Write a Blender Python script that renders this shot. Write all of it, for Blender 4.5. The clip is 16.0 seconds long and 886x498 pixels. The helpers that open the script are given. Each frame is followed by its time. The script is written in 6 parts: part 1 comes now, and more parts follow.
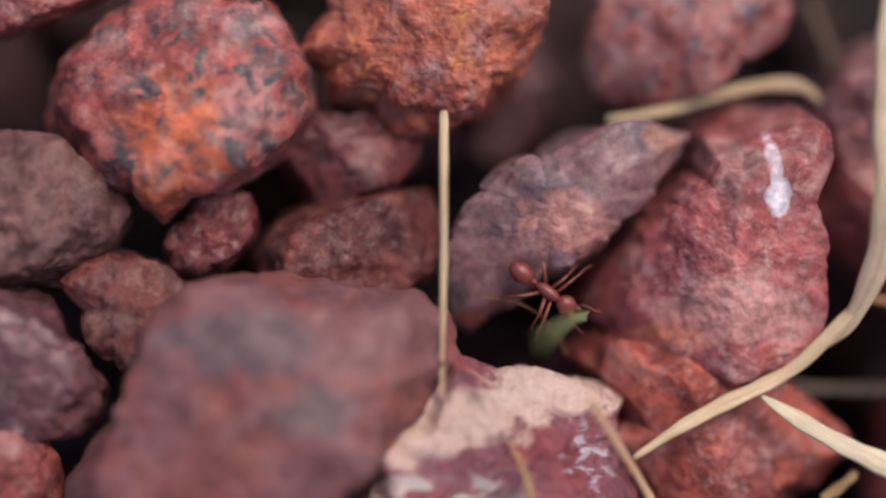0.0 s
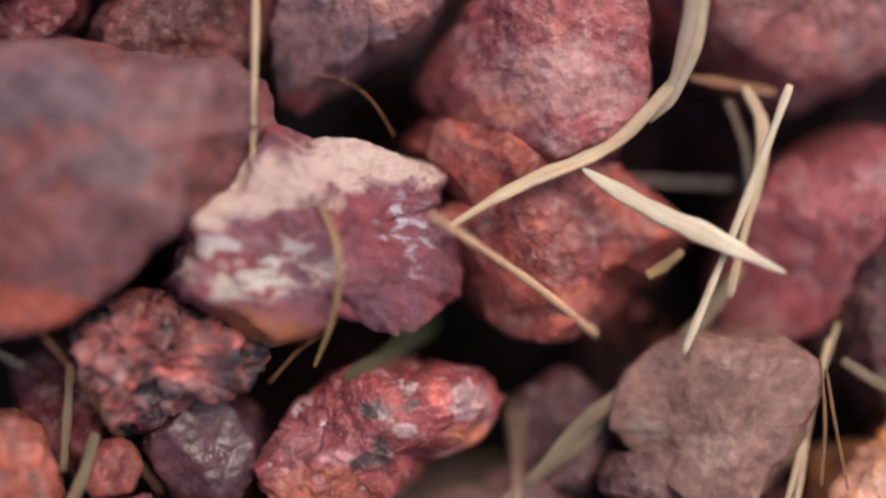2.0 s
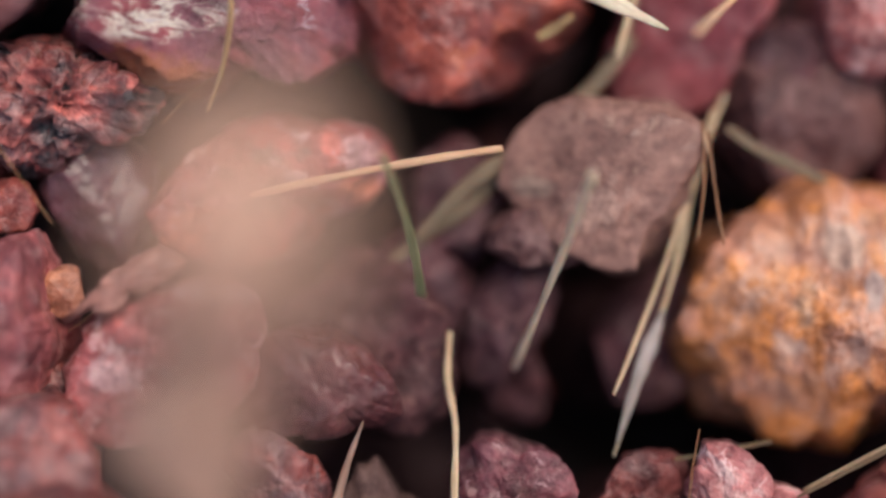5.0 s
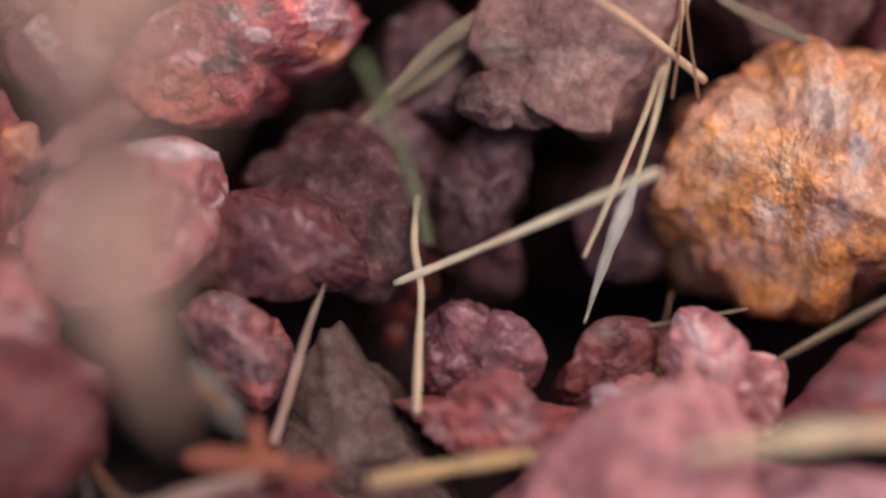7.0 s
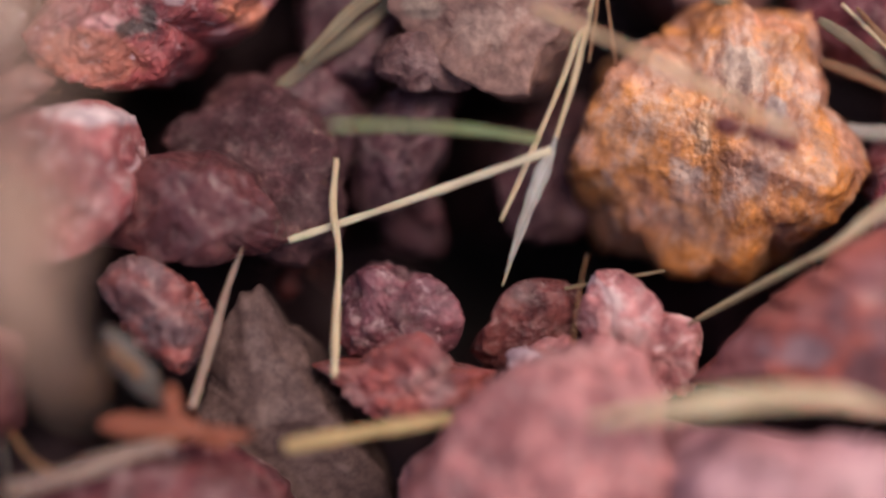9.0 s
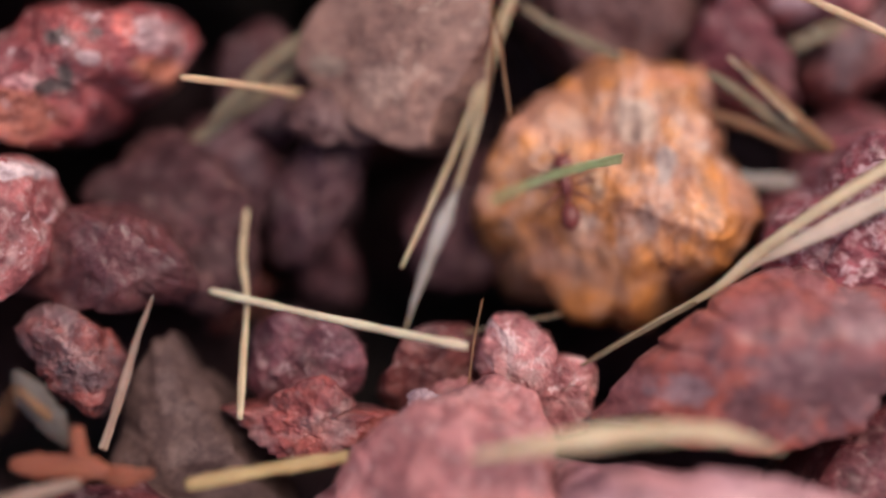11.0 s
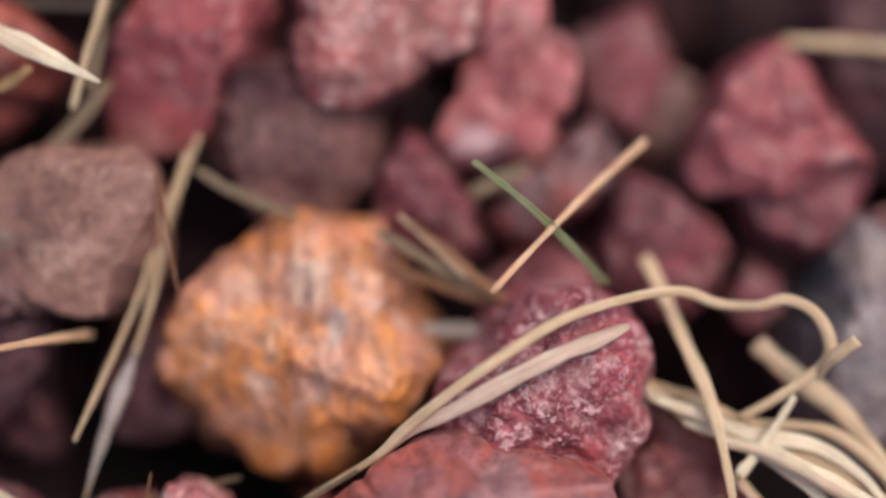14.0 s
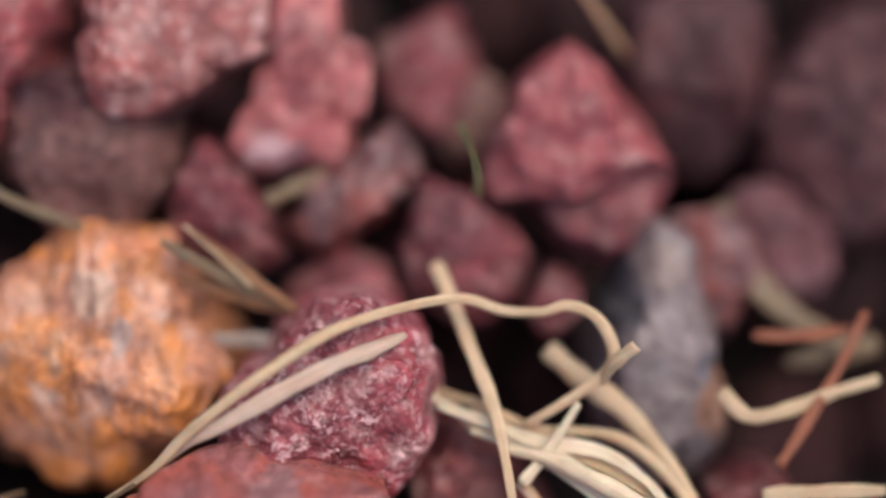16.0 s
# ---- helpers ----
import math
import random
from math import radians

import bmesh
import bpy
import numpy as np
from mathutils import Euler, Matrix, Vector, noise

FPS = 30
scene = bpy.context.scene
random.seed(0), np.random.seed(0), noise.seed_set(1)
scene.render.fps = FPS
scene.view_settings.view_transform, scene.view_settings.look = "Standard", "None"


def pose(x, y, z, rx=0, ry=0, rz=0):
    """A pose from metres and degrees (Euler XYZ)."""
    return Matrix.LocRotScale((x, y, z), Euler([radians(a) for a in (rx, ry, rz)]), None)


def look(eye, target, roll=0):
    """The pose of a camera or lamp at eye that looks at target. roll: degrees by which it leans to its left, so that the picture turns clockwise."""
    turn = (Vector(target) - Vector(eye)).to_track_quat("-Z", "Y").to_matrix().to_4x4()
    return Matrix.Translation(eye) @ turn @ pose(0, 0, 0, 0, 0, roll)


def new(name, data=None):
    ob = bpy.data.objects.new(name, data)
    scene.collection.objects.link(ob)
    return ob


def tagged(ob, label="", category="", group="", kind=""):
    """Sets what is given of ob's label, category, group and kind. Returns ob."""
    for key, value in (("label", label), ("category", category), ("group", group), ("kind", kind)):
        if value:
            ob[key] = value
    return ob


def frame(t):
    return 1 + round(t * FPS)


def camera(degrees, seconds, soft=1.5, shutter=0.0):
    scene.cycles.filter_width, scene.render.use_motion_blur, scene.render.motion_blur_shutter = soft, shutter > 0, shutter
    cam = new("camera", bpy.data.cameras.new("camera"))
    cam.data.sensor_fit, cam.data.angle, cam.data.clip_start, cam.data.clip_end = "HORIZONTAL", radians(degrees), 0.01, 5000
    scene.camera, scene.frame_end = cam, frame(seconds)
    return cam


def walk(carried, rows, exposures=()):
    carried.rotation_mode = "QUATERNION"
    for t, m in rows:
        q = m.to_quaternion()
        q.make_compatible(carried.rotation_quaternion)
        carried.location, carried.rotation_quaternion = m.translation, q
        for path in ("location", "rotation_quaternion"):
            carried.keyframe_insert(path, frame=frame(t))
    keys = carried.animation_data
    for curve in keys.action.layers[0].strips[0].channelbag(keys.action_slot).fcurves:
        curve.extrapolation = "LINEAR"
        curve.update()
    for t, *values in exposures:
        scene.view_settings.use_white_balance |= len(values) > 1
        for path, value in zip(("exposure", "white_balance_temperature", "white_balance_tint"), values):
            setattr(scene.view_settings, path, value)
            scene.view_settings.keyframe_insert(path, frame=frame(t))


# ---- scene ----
cam = camera(34.0, 16.0, soft=2.7)
cam.data.dof.use_dof = True
cam.data.dof.focus_distance = 0.0955
cam.data.dof.aperture_fstop = 4.6

PATH = [
    (0.0, pose(0.00001, 0.00000, 0.09617, 29.017, -1.151, 2.069)),
    (0.5, pose(0.00928, -0.00531, 0.09277, 28.677, -0.991, 2.344)),
    (1.0, pose(0.01360, -0.00641, 0.09189, 29.510, -0.357, 2.357)),
    (1.5, pose(0.01502, -0.00950, 0.09071, 29.346, -0.163, 2.681)),
    (2.0, pose(0.01492, -0.01350, 0.08830, 29.694, 0.096, 2.646)),
    (2.5, pose(0.01524, -0.01917, 0.08626, 29.926, 0.153, 3.135)),
    (3.0, pose(0.01412, -0.01914, 0.08668, 29.415, -0.130, 3.320)),
    (3.5, pose(0.01144, -0.02312, 0.08377, 30.173, -0.966, 2.492)),
    (4.0, pose(0.01176, -0.02227, 0.08632, 29.022, -1.095, 3.258)),
    (4.5, pose(0.01771, -0.02488, 0.08476, 27.247, -1.295, 3.346)),
    (5.0, pose(0.02205, -0.02609, 0.08403, 27.856, -1.086, 3.620)),
    (7.5, pose(0.02776, -0.03165, 0.07757, 25.881, 0.522, 4.630)),
    (8.0, pose(0.02673, -0.02850, 0.07924, 23.156, 0.355, 4.477)),
    (8.5, pose(0.03037, -0.02961, 0.07960, 24.559, -0.252, 4.117)),
    (9.0, pose(0.03106, -0.02909, 0.07933, 24.124, -0.503, 3.940)),
    (9.5, pose(0.03315, -0.02883, 0.08174, 25.840, -1.155, 3.602)),
    (12.0, pose(0.04557, -0.03256, 0.08309, 26.698, 1.178, 3.863)),
    (12.5, pose(0.05012, -0.02839, 0.08811, 25.760, -0.008, 2.810)),
    (13.0, pose(0.05188, -0.02317, 0.09004, 24.506, -0.414, 1.840)),
    (13.5, pose(0.05373, -0.01922, 0.08845, 24.518, -0.272, 1.713)),
    (14.0, pose(0.05891, -0.01820, 0.08936, 25.065, 0.146, 1.328)),
    (14.5, pose(0.06220, -0.01662, 0.09025, 24.426, 0.069, 1.296)),
    (15.0, pose(0.06514, -0.01810, 0.08868, 24.181, 0.344, 1.296)),
    (15.5, pose(0.07079, -0.01781, 0.08818, 23.797, 0.336, 1.053)),
    (16.0, pose(0.07231, -0.01633, 0.08928, 24.546, -0.307, 0.310)),
]
walk(cam, PATH)

# ---- light: open shade under a bright overcast sky ----
world = bpy.data.worlds.new("sky")
scene.world = world
world.use_nodes = True
wn = world.node_tree
sky = wn.nodes.new("ShaderNodeTexSky")
sky.sky_type = "NISHITA"
sky.sun_disc = False
sky.sun_elevation = radians(68)
sky.sun_rotation = radians(76)
sky.air_density, sky.dust_density = 0.9, 4.0
wn.links.new(sky.outputs["Color"], wn.nodes["Background"].inputs["Color"])
wn.nodes["Background"].inputs["Strength"].default_value = 0.15
sun_data = bpy.data.lights.new("sun", "SUN")
sun_data.energy, sun_data.angle, sun_data.color = 1.5, radians(30), (1.0, 0.9, 0.77)
sun = new("sun", sun_data)
sun.matrix_world = look((0.2, 0.06, 0.6), (0.03, 0.02, 0.0))
scene.view_settings.exposure = 0.26


# ---- materials ----
MATS = {}


def nodes_of(name):
    m = bpy.data.materials.new(name)
    m.use_nodes = True
    nt = m.node_tree
    return m, nt, nt.nodes["Principled BSDF"]


def put(nt, kind, **values):
    n = nt.nodes.new(kind)
    for key, v in values.items():
        n.inputs[key.replace("_", " ")].default_value = v
    return n


def local_coords(nt):
    """The thing's own space, shifted by a random step so that no two look alike."""
    tc = nt.nodes.new("ShaderNodeTexCoord")
    info = nt.nodes.new("ShaderNodeObjectInfo")
    mul = nt.nodes.new("ShaderNodeVectorMath")
    mul.operation = "SCALE"
    mul.inputs[0].default_value = (3.1, 5.3, 7.7)
    nt.links.new(info.outputs["Random"], mul.inputs["Scale"])
    add = nt.nodes.new("ShaderNodeVectorMath")
    nt.links.new(tc.outputs["Object"], add.inputs[0])
    nt.links.new(mul.outputs[0], add.inputs[1])
    return tc.outputs["Object"], add.outputs[0]


def noise_at(nt, vec, scale, detail=6.0, rough=0.6, warp=0.0):
    n = put(nt, "ShaderNodeTexNoise", Scale=scale, Detail=detail, Roughness=rough, Distortion=warp)
    nt.links.new(vec, n.inputs["Vector"])
    return n.outputs["Fac"]


def ramp(nt, fac, lo, hi, a=(0, 0, 0, 1), b=(1, 1, 1, 1)):
    n = nt.nodes.new("ShaderNodeValToRGB")
    n.color_ramp.elements[0].position, n.color_ramp.elements[1].position = lo, hi
    n.color_ramp.elements[0].color, n.color_ramp.elements[1].color = a, b
    nt.links.new(fac, n.inputs["Fac"])
    return n.outputs["Color"]


def blend(nt, fac, a, b, mode="MIX"):
    n = nt.nodes.new("ShaderNodeMix")
    n.data_type, n.blend_type = "RGBA", mode
    for sock, v in ((n.inputs["Factor"], fac), (n.inputs["A"], a), (n.inputs["B"], b)):
        if isinstance(v, (int, float)):
            sock.default_value = v
        elif isinstance(v, tuple):
            sock.default_value = (*v, 1.0)
        else:
            nt.links.new(v, sock)
    return n.outputs["Result"]


def relief(nt, bsdf, parts):
    """Bumps one over the other: pairs of a height socket and a distance in mm."""
    last = None
    for h, mm_, strength in parts:
        b = put(nt, "ShaderNodeBump", Strength=strength, Distance=mm_ / 1000.0)
        nt.links.new(h, b.inputs["Height"])
        if last:
            nt.links.new(last, b.inputs["Normal"])
        last = b.outputs["Normal"]
    nt.links.new(last, bsdf.inputs["Normal"])


def oval(nt, sep, wob, cx, cy, rx, ry, soft=0.6):
    """1 inside an oval on the broad face (mm), with a torn edge."""
    terms = []
    for axis, c, r in (("X", cx, rx), ("Y", cy, ry)):
        n = nt.nodes.new("ShaderNodeMath")
        n.operation = "MULTIPLY_ADD"
        nt.links.new(sep.outputs[axis], n.inputs[0])
        n.inputs[1].default_value, n.inputs[2].default_value = 1000.0 / r, -c / r
        p = nt.nodes.new("ShaderNodeMath")
        p.operation = "POWER"
        absn = nt.nodes.new("ShaderNodeMath")
        absn.operation = "ABSOLUTE"
        nt.links.new(n.outputs[0], absn.inputs[0])
        nt.links.new(absn.outputs[0], p.inputs[0])
        p.inputs[1].default_value = 2.0
        terms.append(p.outputs[0])
    s = nt.nodes.new("ShaderNodeMath")
    nt.links.new(terms[0], s.inputs[0])
    nt.links.new(terms[1], s.inputs[1])
    w = nt.nodes.new("ShaderNodeMath")
    w.operation = "MULTIPLY_ADD"
    nt.links.new(wob, w.inputs[0])
    w.inputs[1].default_value = 5.0
    nt.links.new(s.outputs[0], w.inputs[2])
    rng = nt.nodes.new("ShaderNodeMapRange")
    rng.inputs["From Min"].default_value, rng.inputs["From Max"].default_value = 3.4 + soft, 3.4 - soft
    nt.links.new(w.outputs[0], rng.inputs["Value"])
    return rng.outputs["Result"]


def stone_mat(key, main, second, fleck, flecks=0.35, fleck_mm=0.5, gloss=0.4, grain=1.0, dust=0.38, vein=(0.62, 0.42, 0.39), marks=(), ribs=1.0, contrast=1.0, shine=0.36):
    """main and second colour in large patches, flecks of a third, pale mineral mottling, pits and grain; marks: ovals on
    the broad face (x, y, half width, half height in mm, colour)."""
    m, nt, bsdf = nodes_of(key)
    obj, moved = local_coords(nt)
    vec = moved
    if ribs != 1.0:
        mp = nt.nodes.new("ShaderNodeMapping")
        mp.inputs["Scale"].default_value = (ribs, 1.0 / ribs, 1.0)
        mp.inputs["Rotation"].default_value = (0, 0, 0.2)
        nt.links.new(moved, mp.inputs["Vector"])
        vec = mp.outputs[0]
    patch = noise_at(nt, vec, 190, 8, 0.62, 0.4)
    mid = noise_at(nt, vec, 480, 7, 0.6, 0.2)
    small = noise_at(nt, vec, 1300, 6, 0.62, 0.1)
    fine = noise_at(nt, moved, 3600, 3, 0.6)
    main, second, fleck = [(c[0] * 1.04, c[1] * 0.93, c[2] * 0.94) for c in (main, second, fleck)]
    col = blend(nt, ramp(nt, patch, 0.43, 0.57), main, second)
    if marks:
        sep = nt.nodes.new("ShaderNodeSeparateXYZ")
        nt.links.new(obj, sep.inputs[0])
        for cx, cy, rx, ry, tone in marks:
            col = blend(nt, oval(nt, sep, mid, cx, cy, rx, ry, 0.35), col, tone)
    col = blend(nt, 1.0, col, ramp(nt, mid, 0.34, 0.66, tuple(1 - contrast * v for v in (0.5, 0.57, 0.53, 0)), tuple(1 + contrast * v for v in (0.4, 0.4, 0.38, 0))), "MULTIPLY")
    col = blend(nt, 1.0, col, ramp(nt, small, 0.34, 0.66, (0.72, 0.68, 0.7, 1), (1.3, 1.3, 1.3, 1)), "MULTIPLY")
    spots = noise_at(nt, vec, 480.0 / fleck_mm, 5, 0.62, 0.5)
    lo = 0.66 - 0.22 * flecks
    where = blend(nt, 1.0, ramp(nt, spots, lo, lo + 0.06), ramp(nt, noise_at(nt, vec, 330, 4), 0.36, 0.6), "MULTIPLY")
    col = blend(nt, where, col, fleck)
    # pale mottling: torn patches about a millimetre wide, and thin streaks between
    for scale, warp, lo, hi, share in ((300, 0.5, 0.52, 0.7, 0.7), (760, 0.25, 0.54, 0.7, 0.8), (1700, 0.1, 0.55, 0.72, 0.5)):
        torn = ramp(nt, noise_at(nt, vec, scale, 6, 0.62, warp), lo, hi)
        thin = nt.nodes.new("ShaderNodeMath")
        thin.operation = "MULTIPLY"
        thin.inputs[1].default_value = dust * share
        nt.links.new(torn, thin.inputs[0])
        col = blend(nt, thin.outputs[0], col, vein)
    bsdf.inputs["Specular IOR Level"].default_value = shine
    nt.links.new(col, bsdf.inputs["Base Color"])
    nt.links.new(ramp(nt, mid, 0.36, 0.64, (gloss + 0.16,) * 3 + (1,), (gloss - 0.14,) * 3 + (1,)), bsdf.inputs["Roughness"])
    relief(nt, bsdf, [(mid, 0.6 * grain, 0.5), (small, 0.3 * grain, 0.5), (fine, 0.07 * grain, 0.5)])
    MATS[key] = m


stone_mat("granite", (0.3, 0.08, 0.068), (0.25, 0.07, 0.06), (0.05, 0.045, 0.05), 0.8, 0.8, dust=0.35, marks=[(1.5, -2.2, 4.5, 3.5, (0.46, 0.11, 0.05)), (-0.2, -5.9, 2.2, 2.2, (0.42, 0.11, 0.055)), (5.5, -0.9, 1.8, 3.3, (0.38, 0.15, 0.14)), (5.2, 5.4, 2.2, 1.1, (0.4, 0.17, 0.16))])
stone_mat("granite_red", (0.34, 0.11, 0.095), (0.25, 0.08, 0.075), (0.12, 0.105, 0.12), 0.8, 1.0, dust=0.5)
stone_mat("rust", (0.34, 0.105, 0.06), (0.27, 0.075, 0.055), (0.5, 0.2, 0.07), 0.35, 1.2, grain=1.6, dust=0.4)
stone_mat("rustporous", (0.34, 0.1, 0.062), (0.24, 0.07, 0.055), (0.06, 0.05, 0.05), 0.5, 0.7, grain=1.5, dust=0.4)
stone_mat("brown", (0.29, 0.16, 0.145), (0.33, 0.125, 0.11), (0.12, 0.085, 0.085), 0.4, 0.6)
stone_mat("greybrown", (0.215, 0.14, 0.112), (0.18, 0.11, 0.092), (0.4, 0.26, 0.19), 0.2, 0.7, grain=0.45, dust=0.25)
stone_mat("greytan", (0.265, 0.16, 0.122), (0.22, 0.13, 0.1), (0.3, 0.2, 0.15), 0.2, 0.7, grain=0.22, dust=0.14, contrast=0.55, vein=(0.4, 0.28, 0.22), marks=[(-1.0, -1.8, 2.2, 1.5, (0.36, 0.22, 0.17)), (-5.2, -0.2, 1.5, 0.7, (0.28, 0.19, 0.145))])
stone_mat("browndark", (0.14, 0.075, 0.066), (0.105, 0.058, 0.054), (0.16, 0.11, 0.1), 0.2, dust=0.2, shine=0.18)
stone_mat("tanorange", (0.36, 0.17, 0.1), (0.28, 0.12, 0.075), (0.4, 0.24, 0.18), 0.2, dust=0.2)
stone_mat("slabtan", (0.29, 0.15, 0.118), (0.22, 0.11, 0.088), (0.42, 0.26, 0.2), 0.2, 0.6, grain=0.4, dust=0.2, contrast=0.6)
stone_mat("red", (0.27, 0.075, 0.06), (0.19, 0.055, 0.055), (0.12, 0.04, 0.045), 0.3)
# next three: red tones lowered further to hold the shade of a hollow
stone_mat("redbrown", (0.13, 0.042, 0.037), (0.09, 0.032, 0.032), (0.19, 0.08, 0.067), 0.3, dust=0.25, shine=0.18)
stone_mat("redgrey", (0.22, 0.065, 0.055), (0.13, 0.075, 0.078), (0.09, 0.07, 0.075), 0.4)
stone_mat("maroon", (0.14, 0.04, 0.042), (0.09, 0.03, 0.036), (0.24, 0.11, 0.1), 0.25, shine=0.18)
stone_mat("maroongrain", (0.19, 0.055, 0.06), (0.13, 0.04, 0.048), (0.36, 0.19, 0.18), 0.35, 0.35, grain=1.6)
stone_mat("maroonflake", (0.19, 0.06, 0.068), (0.12, 0.045, 0.055), (0.4, 0.26, 0.27), 0.3, 0.4, gloss=0.45, grain=1.5)
stone_mat("purple", (0.085, 0.04, 0.05), (0.125, 0.055, 0.064), (0.34, 0.25, 0.27), 0.2, gloss=0.32, grain=0.6, dust=0.1, shine=0.5)
stone_mat("purplegloss", (0.06, 0.028, 0.036), (0.1, 0.04, 0.046), (0.3, 0.22, 0.25), 0.15, gloss=0.3, grain=0.4, dust=0.06, contrast=0.7, shine=0.45)
# purple lowered so gap and far stones carry shade in their colour
stone_mat("purpleshade", (0.062, 0.031, 0.037), (0.08, 0.034, 0.038), (0.16, 0.1, 0.11), 0.2, dust=0.15, shine=0.18)
stone_mat("purpleshade2", (0.062, 0.033, 0.036), (0.075, 0.032, 0.034), (0.1, 0.06, 0.065), 0.2, gloss=0.6, dust=0.08, shine=0.18)
stone_mat("rosespeck", (0.27, 0.088, 0.078), (0.22, 0.07, 0.066), (0.6, 0.42, 0.4), 0.55, 0.45, grain=1.2, dust=0.42)
stone_mat("bigred", (0.178, 0.064, 0.058), (0.15, 0.07, 0.072), (0.26, 0.075, 0.042), 0.15, 1.4, gloss=0.58, grain=0.5, contrast=0.6, dust=0.26, vein=(0.4, 0.24, 0.24), marks=[(-0.7, 4.9, 5.6, 2.0, (0.14, 0.085, 0.095)), (4.9, 0.8, 2.8, 1.9, (0.13, 0.08, 0.085)), (-0.8, -8.3, 4.8, 1.3, (0.36, 0.085, 0.05))])
stone_mat("slate", (0.13, 0.095, 0.108), (0.19, 0.105, 0.108), (0.3, 0.17, 0.16), 0.15, 1.2, grain=0.6, dust=0.28, contrast=0.6, marks=[(1.3, -1.1, 3.2, 2.3, (0.36, 0.16, 0.14)), (7.6, 5.3, 1.7, 1.0, (0.3, 0.15, 0.115)), (-4.4, -7.5, 1.9, 0.6, (0.34, 0.1, 0.1)), (4.1, 2.9, 1.5, 2.2, (0.22, 0.12, 0.12))])
stone_mat("pinkred", (0.31, 0.09, 0.085), (0.24, 0.07, 0.075), (0.5, 0.27, 0.24), 0.3, 0.8, dust=0.5, grain=0.8, contrast=0.8, marks=[(0.2, -4.3, 5.2, 2.2, (0.44, 0.2, 0.18)), (2.1, 6.4, 0.5, 1.2, (0.6, 0.5, 0.54)), (2.3, 4.8, 0.4, 1.4, (0.6, 0.5, 0.54)), (2.5, 3.0, 0.8, 1.3, (0.72, 0.67, 0.74)), (-3.9, -6.5, 2.6, 1.0, (0.46, 0.16, 0.11)), (-0.6, 5.7, 1.7, 2.2, (0.3, 0.13, 0.12))])
stone_mat("orangered", (0.31, 0.078, 0.05), (0.21, 0.058, 0.05), (0.42, 0.13, 0.07), 0.25, 1.0)
stone_mat("rose", (0.285, 0.08, 0.084), (0.25, 0.066, 0.072), (0.46, 0.2, 0.2), 0.2, 0.4, dust=0.4, contrast=0.6, grain=0.8)
stone_mat("rose2", (0.29, 0.095, 0.092), (0.205, 0.07, 0.074), (0.16, 0.1, 0.11), 0.25, 0.9, dust=0.3)
stone_mat("roseslab", (0.36, 0.13, 0.125), (0.3, 0.09, 0.09), (0.5, 0.29, 0.28), 0.2, 0.8, dust=0.35, marks=[(-2.1, -4.2, 2.2, 1.4, (0.56, 0.36, 0.36))])
# darker copy of rose; also colours the wedge's shaded lower face
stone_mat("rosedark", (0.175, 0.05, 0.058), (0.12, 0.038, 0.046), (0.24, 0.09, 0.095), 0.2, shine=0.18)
stone_mat("rosegrain", (0.41, 0.18, 0.168), (0.34, 0.135, 0.128), (0.56, 0.34, 0.32), 0.35, 0.35, grain=1.3, dust=0.4)
stone_mat("rosewhite", (0.46, 0.2, 0.19), (0.36, 0.14, 0.135), (0.7, 0.55, 0.53), 0.6, 1.0, grain=1.6, dust=0.7)
stone_mat("pinkwhite", (0.33, 0.105, 0.1), (0.24, 0.075, 0.075), (0.62, 0.46, 0.45), 0.3, 0.8, dust=0.7, marks=[(3.3, 4.4, 2.6, 0.8, (0.6, 0.46, 0.45)), (-2.9, -1.2, 2.2, 1.1, (0.5, 0.3, 0.29))])
stone_mat("flecked", (0.3, 0.075, 0.07), (0.19, 0.05, 0.055), (0.56, 0.42, 0.42), 0.35, 0.8, gloss=0.36, grain=0.9, dust=0.25, marks=[(2.7, 0.5, 0.8, 0.5, (0.48, 0.32, 0.31)), (0.9, 1.8, 1.1, 0.8, (0.14, 0.1, 0.09)), (3.0, 2.0, 0.8, 0.5, (0.09, 0.085, 0.08)), (-2.9, -3.8, 3.5, 2.1, (0.46, 0.15, 0.1)), (-1.8, -1.5, 1.5, 0.6, (0.44, 0.2, 0.2)), (6.7, 2.3, 2.0, 1.2, (0.54, 0.32, 0.31)), (7.1, 0.0, 1.7, 0.9, (0.5, 0.17, 0.1)), (4.8, 2.5, 0.9, 1.6, (0.52, 0.12, 0.1)), (0.5, -1.5, 1.3, 1.1, (0.09, 0.06, 0.055)), (11.1, -0.1, 3.0, 3.4, (0.11, 0.03, 0.035)), (-4.8, -0.3, 2.6, 1.9, (0.24, 0.07, 0.075))])
stone_mat("porous", (0.5, 0.16, 0.13), (0.3, 0.085, 0.075), (0.03, 0.032, 0.038), 1.25, 0.9, grain=1.5, dust=0.5, contrast=1.3)
# first mark paints a glint on the upper face; the others are patches
stone_mat("ochre", (0.49, 0.21, 0.062), (0.4, 0.2, 0.12), (0.56, 0.36, 0.26), 0.25, 2.2, gloss=0.3, grain=0.7, dust=0.42, vein=(0.62, 0.47, 0.4), ribs=1.12, contrast=0.85, marks=[(0.9, 5.3, 1.3, 1.6, (0.54, 0.36, 0.25)), (3.1, 1.9, 0.7, 1.7, (0.4, 0.28, 0.23)), (-1.6, 1.2, 0.8, 1.9, (0.44, 0.24, 0.13)), (3.4, 8.6, 2.2, 0.7, (0.6, 0.23, 0.11)), (-2.7, -1.9, 1.1, 1.1, (0.5, 0.33, 0.25))], shine=0.5)
